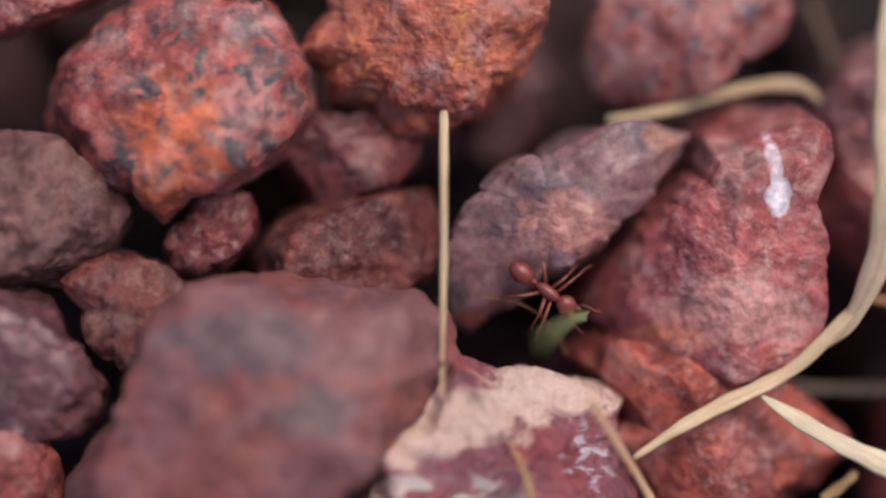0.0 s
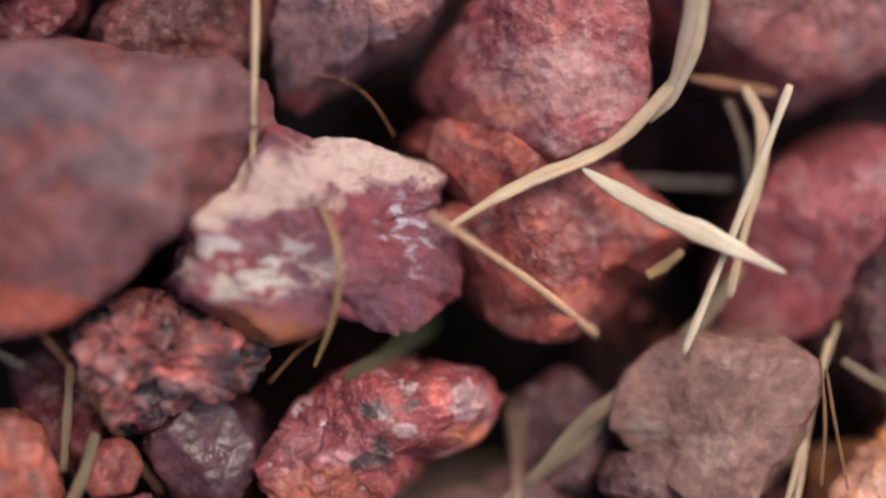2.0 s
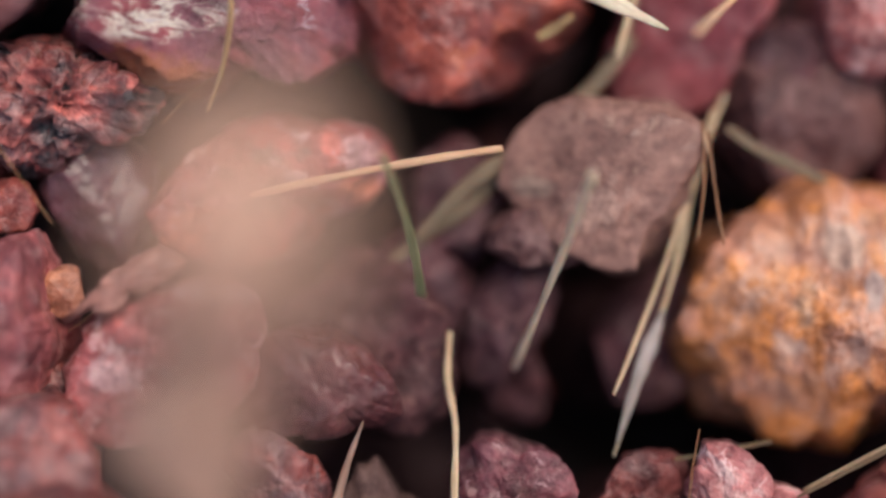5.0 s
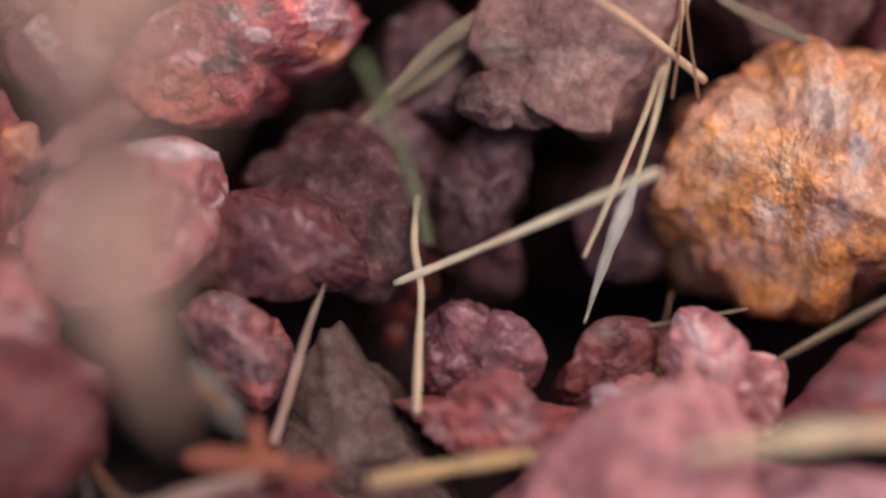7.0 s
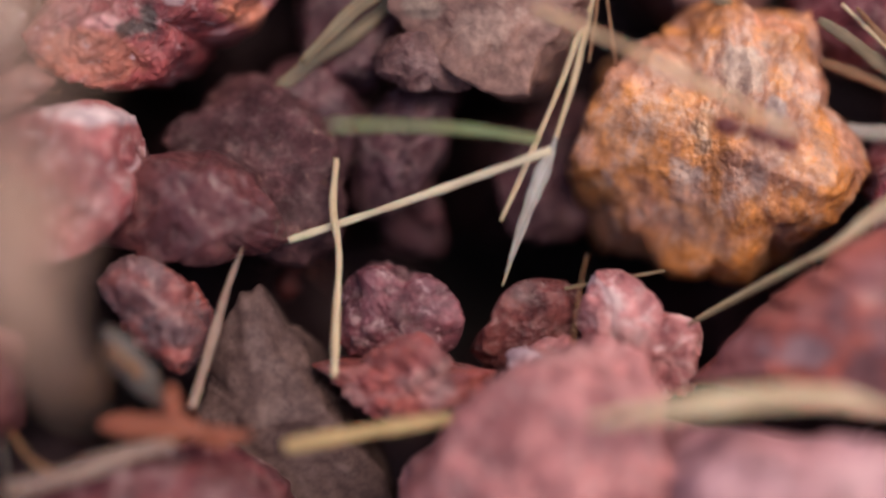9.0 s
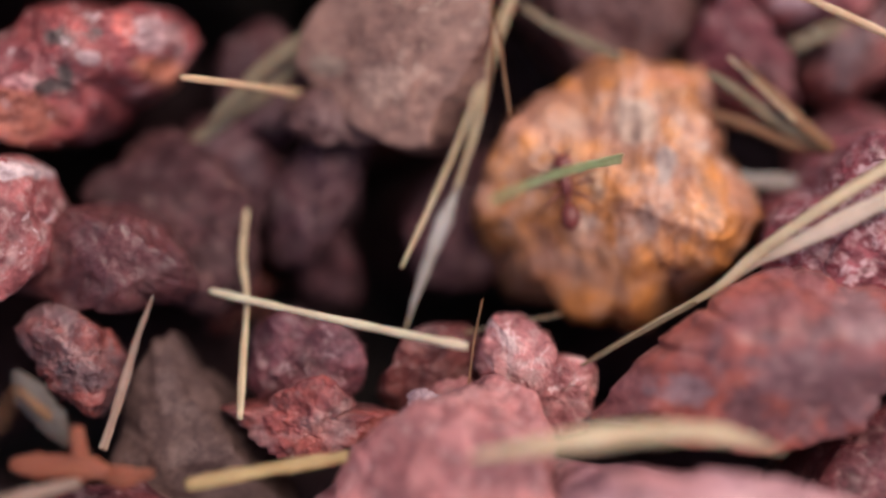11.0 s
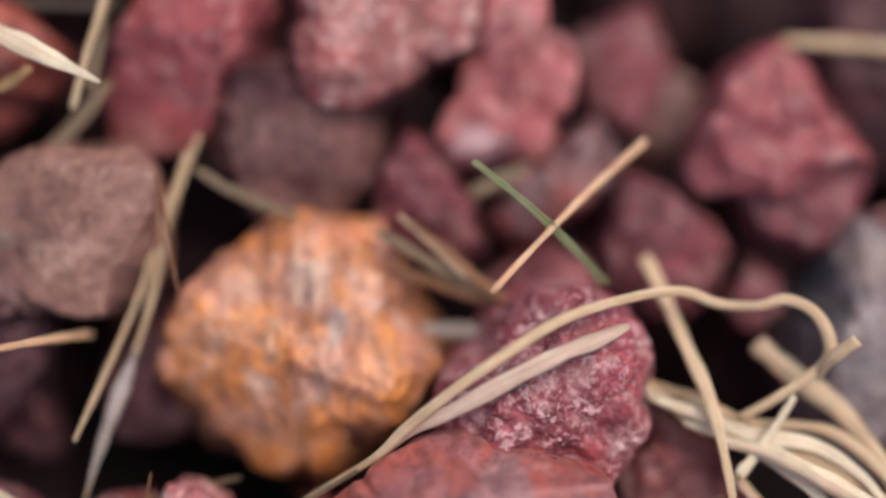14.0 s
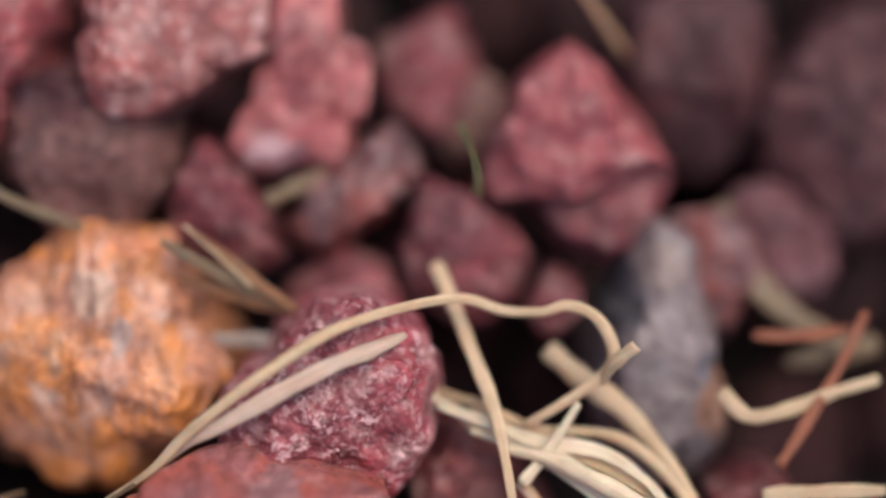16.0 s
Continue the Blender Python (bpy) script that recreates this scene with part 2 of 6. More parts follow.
stone_mat("brick", (0.31, 0.09, 0.068), (0.24, 0.095, 0.092), (0.35, 0.11, 0.08), 0.2, 1.0, grain=0.2, dust=0.22, contrast=0.35, marks=[(1.2, -1.0, 7.0, 3.3, (0.18, 0.078, 0.082)), (4.2, 3.3, 1.7, 2.0, (0.28, 0.14, 0.14)), (-6.5, -2.0, 2.2, 1.1, (0.26, 0.15, 0.16)), (-2.7, -0.6, 0.2, 0.2, (0.5, 0.4, 0.4))])
stone_mat("lilac", (0.46, 0.27, 0.275), (0.4, 0.2, 0.2), (0.5, 0.34, 0.35), 0.2, 0.8)
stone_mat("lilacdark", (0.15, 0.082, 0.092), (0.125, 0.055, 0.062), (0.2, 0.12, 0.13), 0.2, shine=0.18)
stone_mat("grainy", (0.27, 0.058, 0.072), (0.2, 0.05, 0.062), (0.54, 0.36, 0.37), 0.65, 0.34, gloss=0.4, grain=1.5, dust=0.6)
stone_mat("bluegrey", (0.185, 0.165, 0.165), (0.15, 0.135, 0.13), (0.1, 0.11, 0.12), 0.25, 1.3, grain=0.5, dust=0.25, contrast=0.6, vein=(0.36, 0.33, 0.34), marks=[(3.7, -0.8, 1.4, 1.3, (0.07, 0.085, 0.11)), (3.8, -3.2, 1.6, 2.8, (0.3, 0.16, 0.1)), (-0.0, 6.8, 1.8, 1.6, (0.24, 0.19, 0.17)), (-3.2, 4.8, 1.6, 3.2, (0.1, 0.1, 0.1))])
stone_mat("greyslab", (0.095, 0.062, 0.053), (0.08, 0.052, 0.046), (0.12, 0.085, 0.075), 0.2, 0.5, grain=0.25, dust=0.08, contrast=0.5, gloss=0.7, shine=0.18)
# lower-layer gravel, taken near black to paint the shade between stones
stone_mat("shadegravel", (0.036, 0.016, 0.017), (0.028, 0.013, 0.014), (0.05, 0.03, 0.03), 0.2, gloss=0.8, dust=0.0, shine=0.18)
stone_mat("shadegravel2", (0.03, 0.018, 0.02), (0.026, 0.013, 0.014), (0.045, 0.028, 0.028), 0.2, gloss=0.8, dust=0.0, shine=0.18)
stone_mat("smoothmaroon", (0.115, 0.04, 0.04), (0.08, 0.03, 0.032), (0.16, 0.07, 0.06), 0.15, gloss=0.36, grain=0.35, dust=0.14, contrast=0.6)
stone_mat("darkcrust", (0.075, 0.032, 0.034), (0.055, 0.026, 0.028), (0.2, 0.11, 0.09), 0.3, 0.5, gloss=0.7, grain=1.3, dust=0.12, shine=0.18)
stone_mat("whitish", (0.62, 0.54, 0.55), (0.45, 0.34, 0.36), (0.7, 0.66, 0.68), 0.3)


def crusted_mat():
    """Purple stone: cream cap over the upper end, white crust in streaks, ochre along the lower rim."""
    m, nt, bsdf = nodes_of("crusted")
    obj, vec = local_coords(nt)
    sep = nt.nodes.new("ShaderNodeSeparateXYZ")
    nt.links.new(obj, sep.inputs[0])
    patch, mid = noise_at(nt, vec, 260, 8, 0.65, 0.8), noise_at(nt, vec, 700, 9, 0.74, 0.6)
    small, fine = noise_at(nt, vec, 1700, 6, 0.7), noise_at(nt, vec, 3800, 4, 0.65)
    body = blend(nt, ramp(nt, patch, 0.4, 0.62), (0.29, 0.07, 0.08), (0.24, 0.1, 0.125))
    body = blend(nt, 1.0, body, ramp(nt, mid, 0.32, 0.68, (0.5, 0.45, 0.5, 1), (1.6, 1.5, 1.5, 1)), "MULTIPLY")
    stretch = nt.nodes.new("ShaderNodeMapping")
    stretch.inputs["Scale"].default_value = (0.55, 1.3, 1.0)
    nt.links.new(vec, stretch.inputs["Vector"])
    crust = noise_at(nt, stretch.outputs[0], 760, 9, 0.7, 0.7)
    col = body
    for cx, cy, rx, ry, lo, tone in [(-3.6, -1.6, 5.2, 1.9, 0.47, (0.84, 0.74, 0.62)), (-4.1, 0.0, 5.9, 2.6, 0.55, (0.6, 0.5, 0.55)), (5.9, 1.3, 1.9, 2.9, 0.52, (0.6, 0.54, 0.6)), (-1.1, -0.7, 9.6, 4.1, 0.62, (0.62, 0.52, 0.56))]:
        area = oval(nt, sep, patch, cx, cy, rx, ry, 0.7)
        col = blend(nt, blend(nt, 1.0, area, ramp(nt, crust, lo, lo + 0.07), "MULTIPLY"), col, tone)
    cx, cy, rx, ry = -3.6, -5.8, 4.4, 1.5
    col = blend(nt, oval(nt, sep, mid, cx, cy, rx, ry, 0.5), col, blend(nt, mid, (0.3, 0.085, 0.045), (0.5, 0.17, 0.07)))
    for cx, cy, rx, ry in [(-6.2, 2.3, 2.8, 1.6), (-4.3, 3.9, 5.2, 2.3), (3.7, 5.7, 5.6, 1.9)]:
        col = blend(nt, oval(nt, sep, patch, cx, cy, rx, ry, 0.3), col, blend(nt, ramp(nt, mid, 0.35, 0.65), (0.64, 0.39, 0.32), (0.86, 0.64, 0.55)))
    nt.links.new(col, bsdf.inputs["Base Color"])
    nt.links.new(ramp(nt, mid, 0.3, 0.7, (0.52, 0.52, 0.52, 1), (0.26, 0.26, 0.26, 1)), bsdf.inputs["Roughness"])
    relief(nt, bsdf, [(crust, 0.8, 0.5), (mid, 1.0, 0.6), (small, 0.4, 0.55), (fine, 0.12, 0.5)])
    MATS["crusted"] = m


crusted_mat()


def straw_mat(key, pale, dark, gloss=0.5, through_light=0.25, thin=0.08):
    """Dry grass: long fibres, blotches, a little light coming through."""
    m, nt, bsdf = nodes_of(key)
    _, vec = local_coords(nt)
    uv = nt.nodes.new("ShaderNodeUVMap")
    uv.uv_map = "along"
    fib = nt.nodes.new("ShaderNodeMapping")
    fib.inputs["Scale"].default_value = (26.0, 0.35, 1.0)
    nt.links.new(uv.outputs[0], fib.inputs["Vector"])
    fibre = noise_at(nt, fib.outputs[0], 1.0, 4, 0.6)
    blot = noise_at(nt, vec, 330, 6, 0.65)
    col = blend(nt, ramp(nt, fibre, 0.36, 0.64), tuple(0.85 * c for c in dark), pale)
    col = blend(nt, 1.0, col, ramp(nt, blot, 0.3, 0.7, (0.74, 0.68, 0.62, 1), (1.04, 1.02, 1.0, 1)), "MULTIPLY")
    nt.links.new(col, bsdf.inputs["Base Color"])
    bsdf.inputs["Roughness"].default_value = gloss
    bsdf.inputs["Subsurface Weight"].default_value = through_light
    bsdf.inputs["Subsurface Scale"].default_value = 0.0005
    relief(nt, bsdf, [(fibre, 0.2, 0.7), (noise_at(nt, vec, 2200, 4), 0.06, 0.5)])
    leaf = nt.nodes.new("ShaderNodeBsdfTranslucent")
    nt.links.new(col, leaf.inputs["Color"])
    both = nt.nodes.new("ShaderNodeMixShader")
    both.inputs[0].default_value = thin
    nt.links.new(bsdf.outputs[0], both.inputs[1])
    nt.links.new(leaf.outputs[0], both.inputs[2])
    nt.links.new(both.outputs[0], nt.nodes["Material Output"].inputs["Surface"])
    MATS[key] = m


straw_mat("straw", (0.82, 0.64, 0.44), (0.68, 0.5, 0.32))
straw_mat("strawpale", (0.93, 0.82, 0.64), (0.84, 0.7, 0.52))
straw_mat("strawcream", (0.95, 0.82, 0.62), (0.9, 0.74, 0.52))
# darkened copy: puts the shade behind the knot into the stem's colour
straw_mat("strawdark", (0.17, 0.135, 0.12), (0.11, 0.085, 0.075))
straw_mat("strawgold", (0.62, 0.42, 0.2), (0.48, 0.31, 0.14))
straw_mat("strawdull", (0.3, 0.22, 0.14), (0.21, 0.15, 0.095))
straw_mat("strawtan", (0.92, 0.63, 0.42), (0.8, 0.5, 0.3))
straw_mat("silver", (0.5, 0.45, 0.43), (0.36, 0.31, 0.3))
straw_mat("husk", (0.4, 0.2, 0.1), (0.27, 0.13, 0.065))
straw_mat("rusttwig", (0.38, 0.13, 0.065), (0.26, 0.08, 0.045))
straw_mat("bark", (0.4, 0.12, 0.06), (0.26, 0.07, 0.045), gloss=0.65)
straw_mat("sheath", (0.93, 0.63, 0.48), (0.86, 0.55, 0.41), through_light=0.0, thin=0.28)
straw_mat("strawclear", (0.88, 0.72, 0.52), (0.78, 0.6, 0.42), thin=0.15)
straw_mat("strawrose", (0.46, 0.3, 0.24), (0.32, 0.2, 0.165))
straw_mat("strawthin", (0.75, 0.57, 0.47), (0.64, 0.47, 0.38))
straw_mat("green", (0.6, 0.68, 0.4), (0.46, 0.56, 0.28), gloss=0.38, thin=0.4)


def ant_mat(key, a, b, gloss):
    m, nt, bsdf = nodes_of(key)
    _, vec = local_coords(nt)
    nt.links.new(blend(nt, noise_at(nt, vec, 1600, 4), a, b), bsdf.inputs["Base Color"])
    bsdf.inputs["Roughness"].default_value = gloss
    relief(nt, bsdf, [(noise_at(nt, vec, 6000, 3), 0.03, 0.5)])
    MATS[key] = m


ant_mat("ant_body", (0.13, 0.024, 0.022), (0.2, 0.04, 0.03), 0.35)
ant_mat("ant_leg", (0.16, 0.04, 0.028), (0.24, 0.065, 0.04), 0.4)


def soil_mat():
    m, nt, bsdf = nodes_of("soil")
    tc = nt.nodes.new("ShaderNodeTexCoord")
    a, b, c = noise_at(nt, tc.outputs["Object"], 60, 6), noise_at(nt, tc.outputs["Object"], 700, 8, 0.7), noise_at(nt, tc.outputs["Object"], 2500, 4)
    # near-black base colour puts the shade of the gaps into the soil
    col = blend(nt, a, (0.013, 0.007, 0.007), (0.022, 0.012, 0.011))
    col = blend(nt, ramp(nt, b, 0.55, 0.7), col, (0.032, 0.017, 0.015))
    nt.links.new(col, bsdf.inputs["Base Color"])
    bsdf.inputs["Roughness"].default_value = 0.9
    relief(nt, bsdf, [(b, 2.0, 0.8), (c, 0.5, 0.6)])
    MATS["soil"] = m


soil_mat()


# ---- shapes ----
def sphere_points(level):
    bm = bmesh.new()
    bmesh.ops.create_icosphere(bm, subdivisions=level, radius=1.0)
    v = np.array([p.co[:] for p in bm.verts])
    f = [[p.index for p in q.verts] for q in bm.faces]
    bm.free()
    return v / np.linalg.norm(v, axis=1)[:, None], f


SPHERES = {level: sphere_points(level) for level in (2, 3, 4, 5, 6, 7)}


def hull_cuts(outline):
    """Cuts every 30 degrees that just touch an outline given as (angle, distance in mm)."""
    ang, dist = np.radians([a for a, _ in outline]), np.array([r for _, r in outline])
    return [(a, float(max((dist * np.cos(radians(a) - ang)).max(), 0.8))) for a in range(-180, 180, 30)]


def fractured(p, rng, size, count, amount):
    """Small flat facets all over, each tilted a little its own way, with narrow steps between (mm)."""
    pick = p[rng.choice(len(p), count, replace=False)]
    tilt = rng.normal(size=(count, 3)) * amount
    step = rng.normal(size=count) * amount * 0.16 * size
    near = ((p[:, None, :] - pick[None]) ** 2).sum(2)
    w = np.exp(-(near - near.min(1, keepdims=True)) / (0.022 * size * size))
    w /= w.sum(1, keepdims=True)
    rise = (p * 1.0) @ tilt.T - (pick * tilt).sum(1)[None] + step[None]
    return (w * rise).sum(1)


def chiselled(cuts, front, back, seed, level, edge, rough, stretch=(1, 1, 1), pits=0.0, ridges=0.0, outline=None, lumps=(), facets=0.075):
    """A stone as a ball cut by planes: the cuts given as (angle, distance in mm) round its broad face, faces in front
    and behind, then many small chips; worn edges and grain. An outline (angle, distance) draws the rim in where it
    is broken. lumps: swellings and hollows (x, y, radius, height). Points in metres."""
    rng = np.random.default_rng(seed)
    d, faces = SPHERES[level]
    planes = []
    if outline:
        cuts = hull_cuts(outline)
    for a, dist in cuts:
        lean = rng.uniform(-0.3, 0.3)
        n = np.array([np.cos(radians(a)) * np.cos(lean), np.sin(radians(a)) * np.cos(lean), np.sin(lean)])
        planes.append((n, max(dist, 0.4) * np.cos(lean)))
    size = float(np.mean([c[1] for c in cuts]))
    for n, deep in ((3, front), (2, -back)):
        for k in range(n):
            spin, lean = rng.uniform(0, 6.283), rng.uniform(0.12, 0.5)
            v = np.array([np.cos(spin) * np.sin(lean), np.sin(spin) * np.sin(lean), np.cos(lean) * np.sign(deep)])
            planes.append((v, abs(deep) * rng.uniform(0.85, 1.08)))

    def reach(way, sharp):
        s = np.zeros(len(way))
        for n, dist in planes:
            s += np.maximum(0.0, way @ n / dist) ** sharp
        return s ** (-1.0 / sharp)

    # bevels between the sides and the front, then chips all over, each a little inside the outermost point
    raw = d * reach(d, 40)[:, None]
    spin, up = rng.uniform(0, 6.283, 9), rng.uniform(0.35, 1.2, 9)
    v = np.stack([np.cos(spin) * np.cos(up), np.sin(spin) * np.cos(up), np.sin(up)], 1)
    for n, h in zip(v, (raw @ v.T).max(0)):
        planes.append((n, h * rng.uniform(0.74, 0.93)))
    raw = d * reach(d, 40)[:, None]
    v = rng.normal(size=(int(30 * min(rough, 2.2)), 3))
    v /= np.linalg.norm(v, axis=1)[:, None]
    for n, h in zip(v, (raw @ v.T).max(0)):
        planes.append((n, h * rng.uniform(0.93, 0.998)))
    p = d * reach(d, edge * 3.0)[:, None]
    shift = Vector(rng.uniform(-50, 50, 3))
    st = Vector(stretch)
    big = np.array([noise.fractal(Vector(q) * st * (2.0 / size) + shift, 0.9, 2.1, 3) for q in p])
    fine = np.array([noise.fractal(Vector(q) * st * 0.7 + shift, 0.45, 2.1, 5) for q in p])
    crack = np.array([abs(noise.fractal(Vector(q) * st * 0.22 - shift, 0.8, 2.0, 4)) for q in p])
    move = 0.055 * size * big + 0.13 * min(1.7, rough) * fine - 0.06 * rough * np.clip(0.1 - crack, 0, 1) / 0.1
    if facets and level >= 5:
        move += fractured(p, rng, size, 46, facets * min(1.4, rough)) + 0.5 * fractured(p, rng, size * 0.5, 130, facets * min(1.4, rough))
    if level >= 5:
        lump = np.array([noise.fractal(Vector(q) * st * 0.3 + shift * 1.3, 0.9, 2.0, 2) for q in p])
        move += 0.22 * min(1.5, rough) * lump
    if ridges:
        fold = np.array([1 - 2 * abs(noise.fractal(Vector((q[0] * 0.26 + q[1] * 0.05, q[1] * 0.05, q[2] * 0.12)) + shift, 0.9, 2.0, 2)) for q in p])
        move += ridges * (fold - 0.4)
    if pits:
        hole = np.array([noise.voronoi(Vector(q) * 0.62 + shift + Vector(noise.noise_vector(Vector(q) * 0.8)) * 0.5)[0][0] for q in p])
        move -= pits * np.clip(1.0 - hole / 0.55, 0, 1) ** 0.6
    ahead = np.clip(d[:, 2] / 0.35, 0, 1)
    lift = np.zeros(len(p))
    for x, y, wide, high in lumps:
        lift += high * np.exp(-((p[:, 0] - x) ** 2 + (p[:, 1] - y) ** 2) / wide ** 2)
    p = p + d * move[:, None]
    p[:, 2] += lift * ahead
    if outline:
        # the rim follows the outline; the middle of the face stays as it is
        ang, dist = np.array([a for a, _ in outline], float), np.array([r for _, r in outline], float)
        for _ in range(3):
            flat = np.hypot(p[:, 0], p[:, 1])
            turn = np.degrees(np.arctan2(p[:, 1], p[:, 0]))
            bins = ((turn + 180.0) / 5.0).astype(int) % 72
            rim = np.full(72, 0.01)
            np.maximum.at(rim, bins, flat)
            rim = np.interp(turn, np.arange(-540, 540, 5) + 2.5, np.tile(rim, 3))
            want = np.interp(turn, np.concatenate([ang - 360, ang, ang + 360]), np.tile(dist, 3))
            share = np.clip(flat / rim / 0.85, 0, 1)
            share = share * share * (3 - 2 * share)
            p[:, :2] *= (1 + (1.045 * want / rim - 1) * share)[:, None]
    return p * 0.001, faces


def mesh_of(name, points, faces, material):
    me = bpy.data.meshes.new(name)
    me.from_pydata([tuple(p) for p in points], [], faces)
    me.materials.append(MATS[material])
    me.polygons.foreach_set("use_smooth", [True] * len(me.polygons))
    me.update()
    return me


TILT = 28.0     # how far the stones' broad faces lean back


def stone(name, at, cuts, front, back, material, seed, label, detail=6, edge=12, rough=1.0, stretch=(1, 1, 1), pits=0.0, ridges=0.0, outline=None, lumps=(), facets=0.075):
    pts, faces = chiselled(cuts, front, back, seed, detail, edge, rough, stretch, pits, ridges, outline, lumps, facets)
    ob = new(name, mesh_of(name, pts, faces, material))
    ob.matrix_world = pose(at[0] / 1000, at[1] / 1000, at[2] / 1000, TILT, 0, 0)
    return tagged(ob, label, "stone", "stones of the gravel bed")


def smooth_line(pts, steps):
    """A Catmull-Rom line through the points, each a row of numbers."""
    q = np.array(pts, float)
    q = np.vstack([2 * q[0] - q[1], q, 2 * q[-1] - q[-2]])
    out = []
    for i in range(1, len(q) - 2):
        for k in range(steps):
            t = k / steps
            a, b, c, d = q[i - 1:i + 3]
            out.append(0.5 * (2 * b + (c - a) * t + (2 * a - 5 * b + 4 * c - d) * t * t + (3 * b - a - 3 * c + d) * t ** 3))
    out.append(q[-2])
    return np.array(out)


def swept(name, line, widths, material, flat, seed, facing=Vector((0, -0.47, 0.88)), creases=True):
    """A dry blade along a line (mm): an oval, slightly creased and uneven section, twisting a little, ends closed."""
    rng = np.random.default_rng(seed)
    sides, pts, uvs = 10, [], []
    turn0, turn1 = rng.uniform(-0.25, 0.25), rng.uniform(-0.5, 0.5)
    wave = rng.uniform(0, 6)
    fold = rng.uniform(0.25, 0.55) * (1 if rng.uniform() < 0.7 else -1) if creases and flat < 0.42 else 0.0
    n = len(line)
    for i in range(n):
        a, b = line[max(0, i - 1)], line[min(n - 1, i + 1)]
        along = Vector(b - a).normalized()
        side = along.cross(facing).normalized()
        up = side.cross(along).normalized()
        s = i / (n - 1)
        tw = turn0 + turn1 * s
        w = max(widths[i], 0.05) * (1 + 0.1 * math.sin(wave + 13 * s) + 0.06 * math.sin(wave * 2 + 37 * s)) / 2
        if i in (0, n - 1):
            w *= 0.8
        for k in range(sides):
            u = 2 * math.pi * k / sides
            x, y = math.cos(u) * w, math.sin(u) * w * flat
            if creases and flat < 0.6 and k in (2, 3):
                y *= 0.55
            y += fold * w * (0.45 - abs(math.cos(u)))
            o = side * (x * math.cos(tw) - y * math.sin(tw)) + up * (x * math.sin(tw) + y * math.cos(tw))
            pts.append((Vector(line[i]) + o) * 0.001)
    faces = []
    for i in range(n - 1):
        for k in range(sides):
            k2 = (k + 1) % sides
            faces.append([i * sides + k, i * sides + k2, (i + 1) * sides + k2, (i + 1) * sides + k])
    faces.append([k for k in range(sides)][::-1])
    faces.append([(n - 1) * sides + k for k in range(sides)])
    me = mesh_of(name, pts, faces, material)
    layer = me.uv_layers.new(name="along")
    for loop in me.loops:
        i, k = divmod(loop.vertex_index, sides)
        layer.data[loop.index].uv = (k / sides, i / 6.0)
    return me


STRAWS = [0]


def straw(name, pts, material, label, flat=0.4, seed=None):
    STRAWS[0] += 1
    line = smooth_line(pts, 8)
    base = np.array(pts[0][:3])
    ob = new(name, swept(name, line[:, :3] - base, line[:, 3], material, flat, seed or STRAWS[0]))
    ob.location = Vector(base) * 0.001
    kinds = {"bark": ("bark", "bark chips"), "twig": ("twig", "twigs on the gravel")}
    return tagged(ob, label, *kinds.get(name, ("dry grass", "dry grass on the gravel")))


def straw_part(name, thing, pts, material, label, flat=0.4, seed=None):
    """A leaf or husk that hangs on a dry stem: a part of that thing."""
    STRAWS[0] += 1
    line = smooth_line(pts, 8)
    ob = new(name, swept(name, line[:, :3] - np.array(thing.location) * 1000, line[:, 3], material, flat, seed or STRAWS[0]))
    ob.parent = thing
    if label:
        tagged(ob, label)
    return ob


# ---- ground: soil under the gravel, reaching far out ----
def bed_height(x, y):
    """The height of the soil (mm): higher towards the back, lower where the pile dips."""
    x, y = min(max(x, -20.0), 96.0), min(max(y, 0.0), 56.0)
    return -7.01 -0.0727 * x +0.4074 * y +0.000584 * x * x -0.002981 * x * y +0.001146 * y * y


def ground():
    bm = bmesh.new()
    edges = np.concatenate([[-60000, -8000, -1500, -500, -250], np.arange(-120, 221, 5.0), [400, 800, 2000, 9000, 60000]])
    grid = []
    for y in edges:
        row = []
        for x in edges:
            near = math.exp(-((max(0, abs(x - 40) - 100)) ** 2 + max(0, abs(y - 30) - 100) ** 2) / 9000.0)
            z = bed_height(min(max(x, -60), 140), min(max(y, -40), 90)) * near - 16 * (1 - near) - 33
            z += 3.0 * noise.fractal(Vector((x, y, 0)) * 0.06, 0.8, 2.0, 4) * (0.3 + near)
            row.append(bm.verts.new((x / 1000, y / 1000, z / 1000)))
        grid.append(row)
    for i in range(len(edges) - 1):
        for j in range(len(edges) - 1):
            bm.faces.new((grid[i][j], grid[i][j + 1], grid[i + 1][j + 1], grid[i + 1][j])).smooth = True
    me = bpy.data.meshes.new("ground")
    bm.to_mesh(me)
    bm.free()
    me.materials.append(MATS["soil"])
    return tagged(new("ground", me), "crumbly soil coloured near black for gap shade", "ground", kind="structure")


ground()


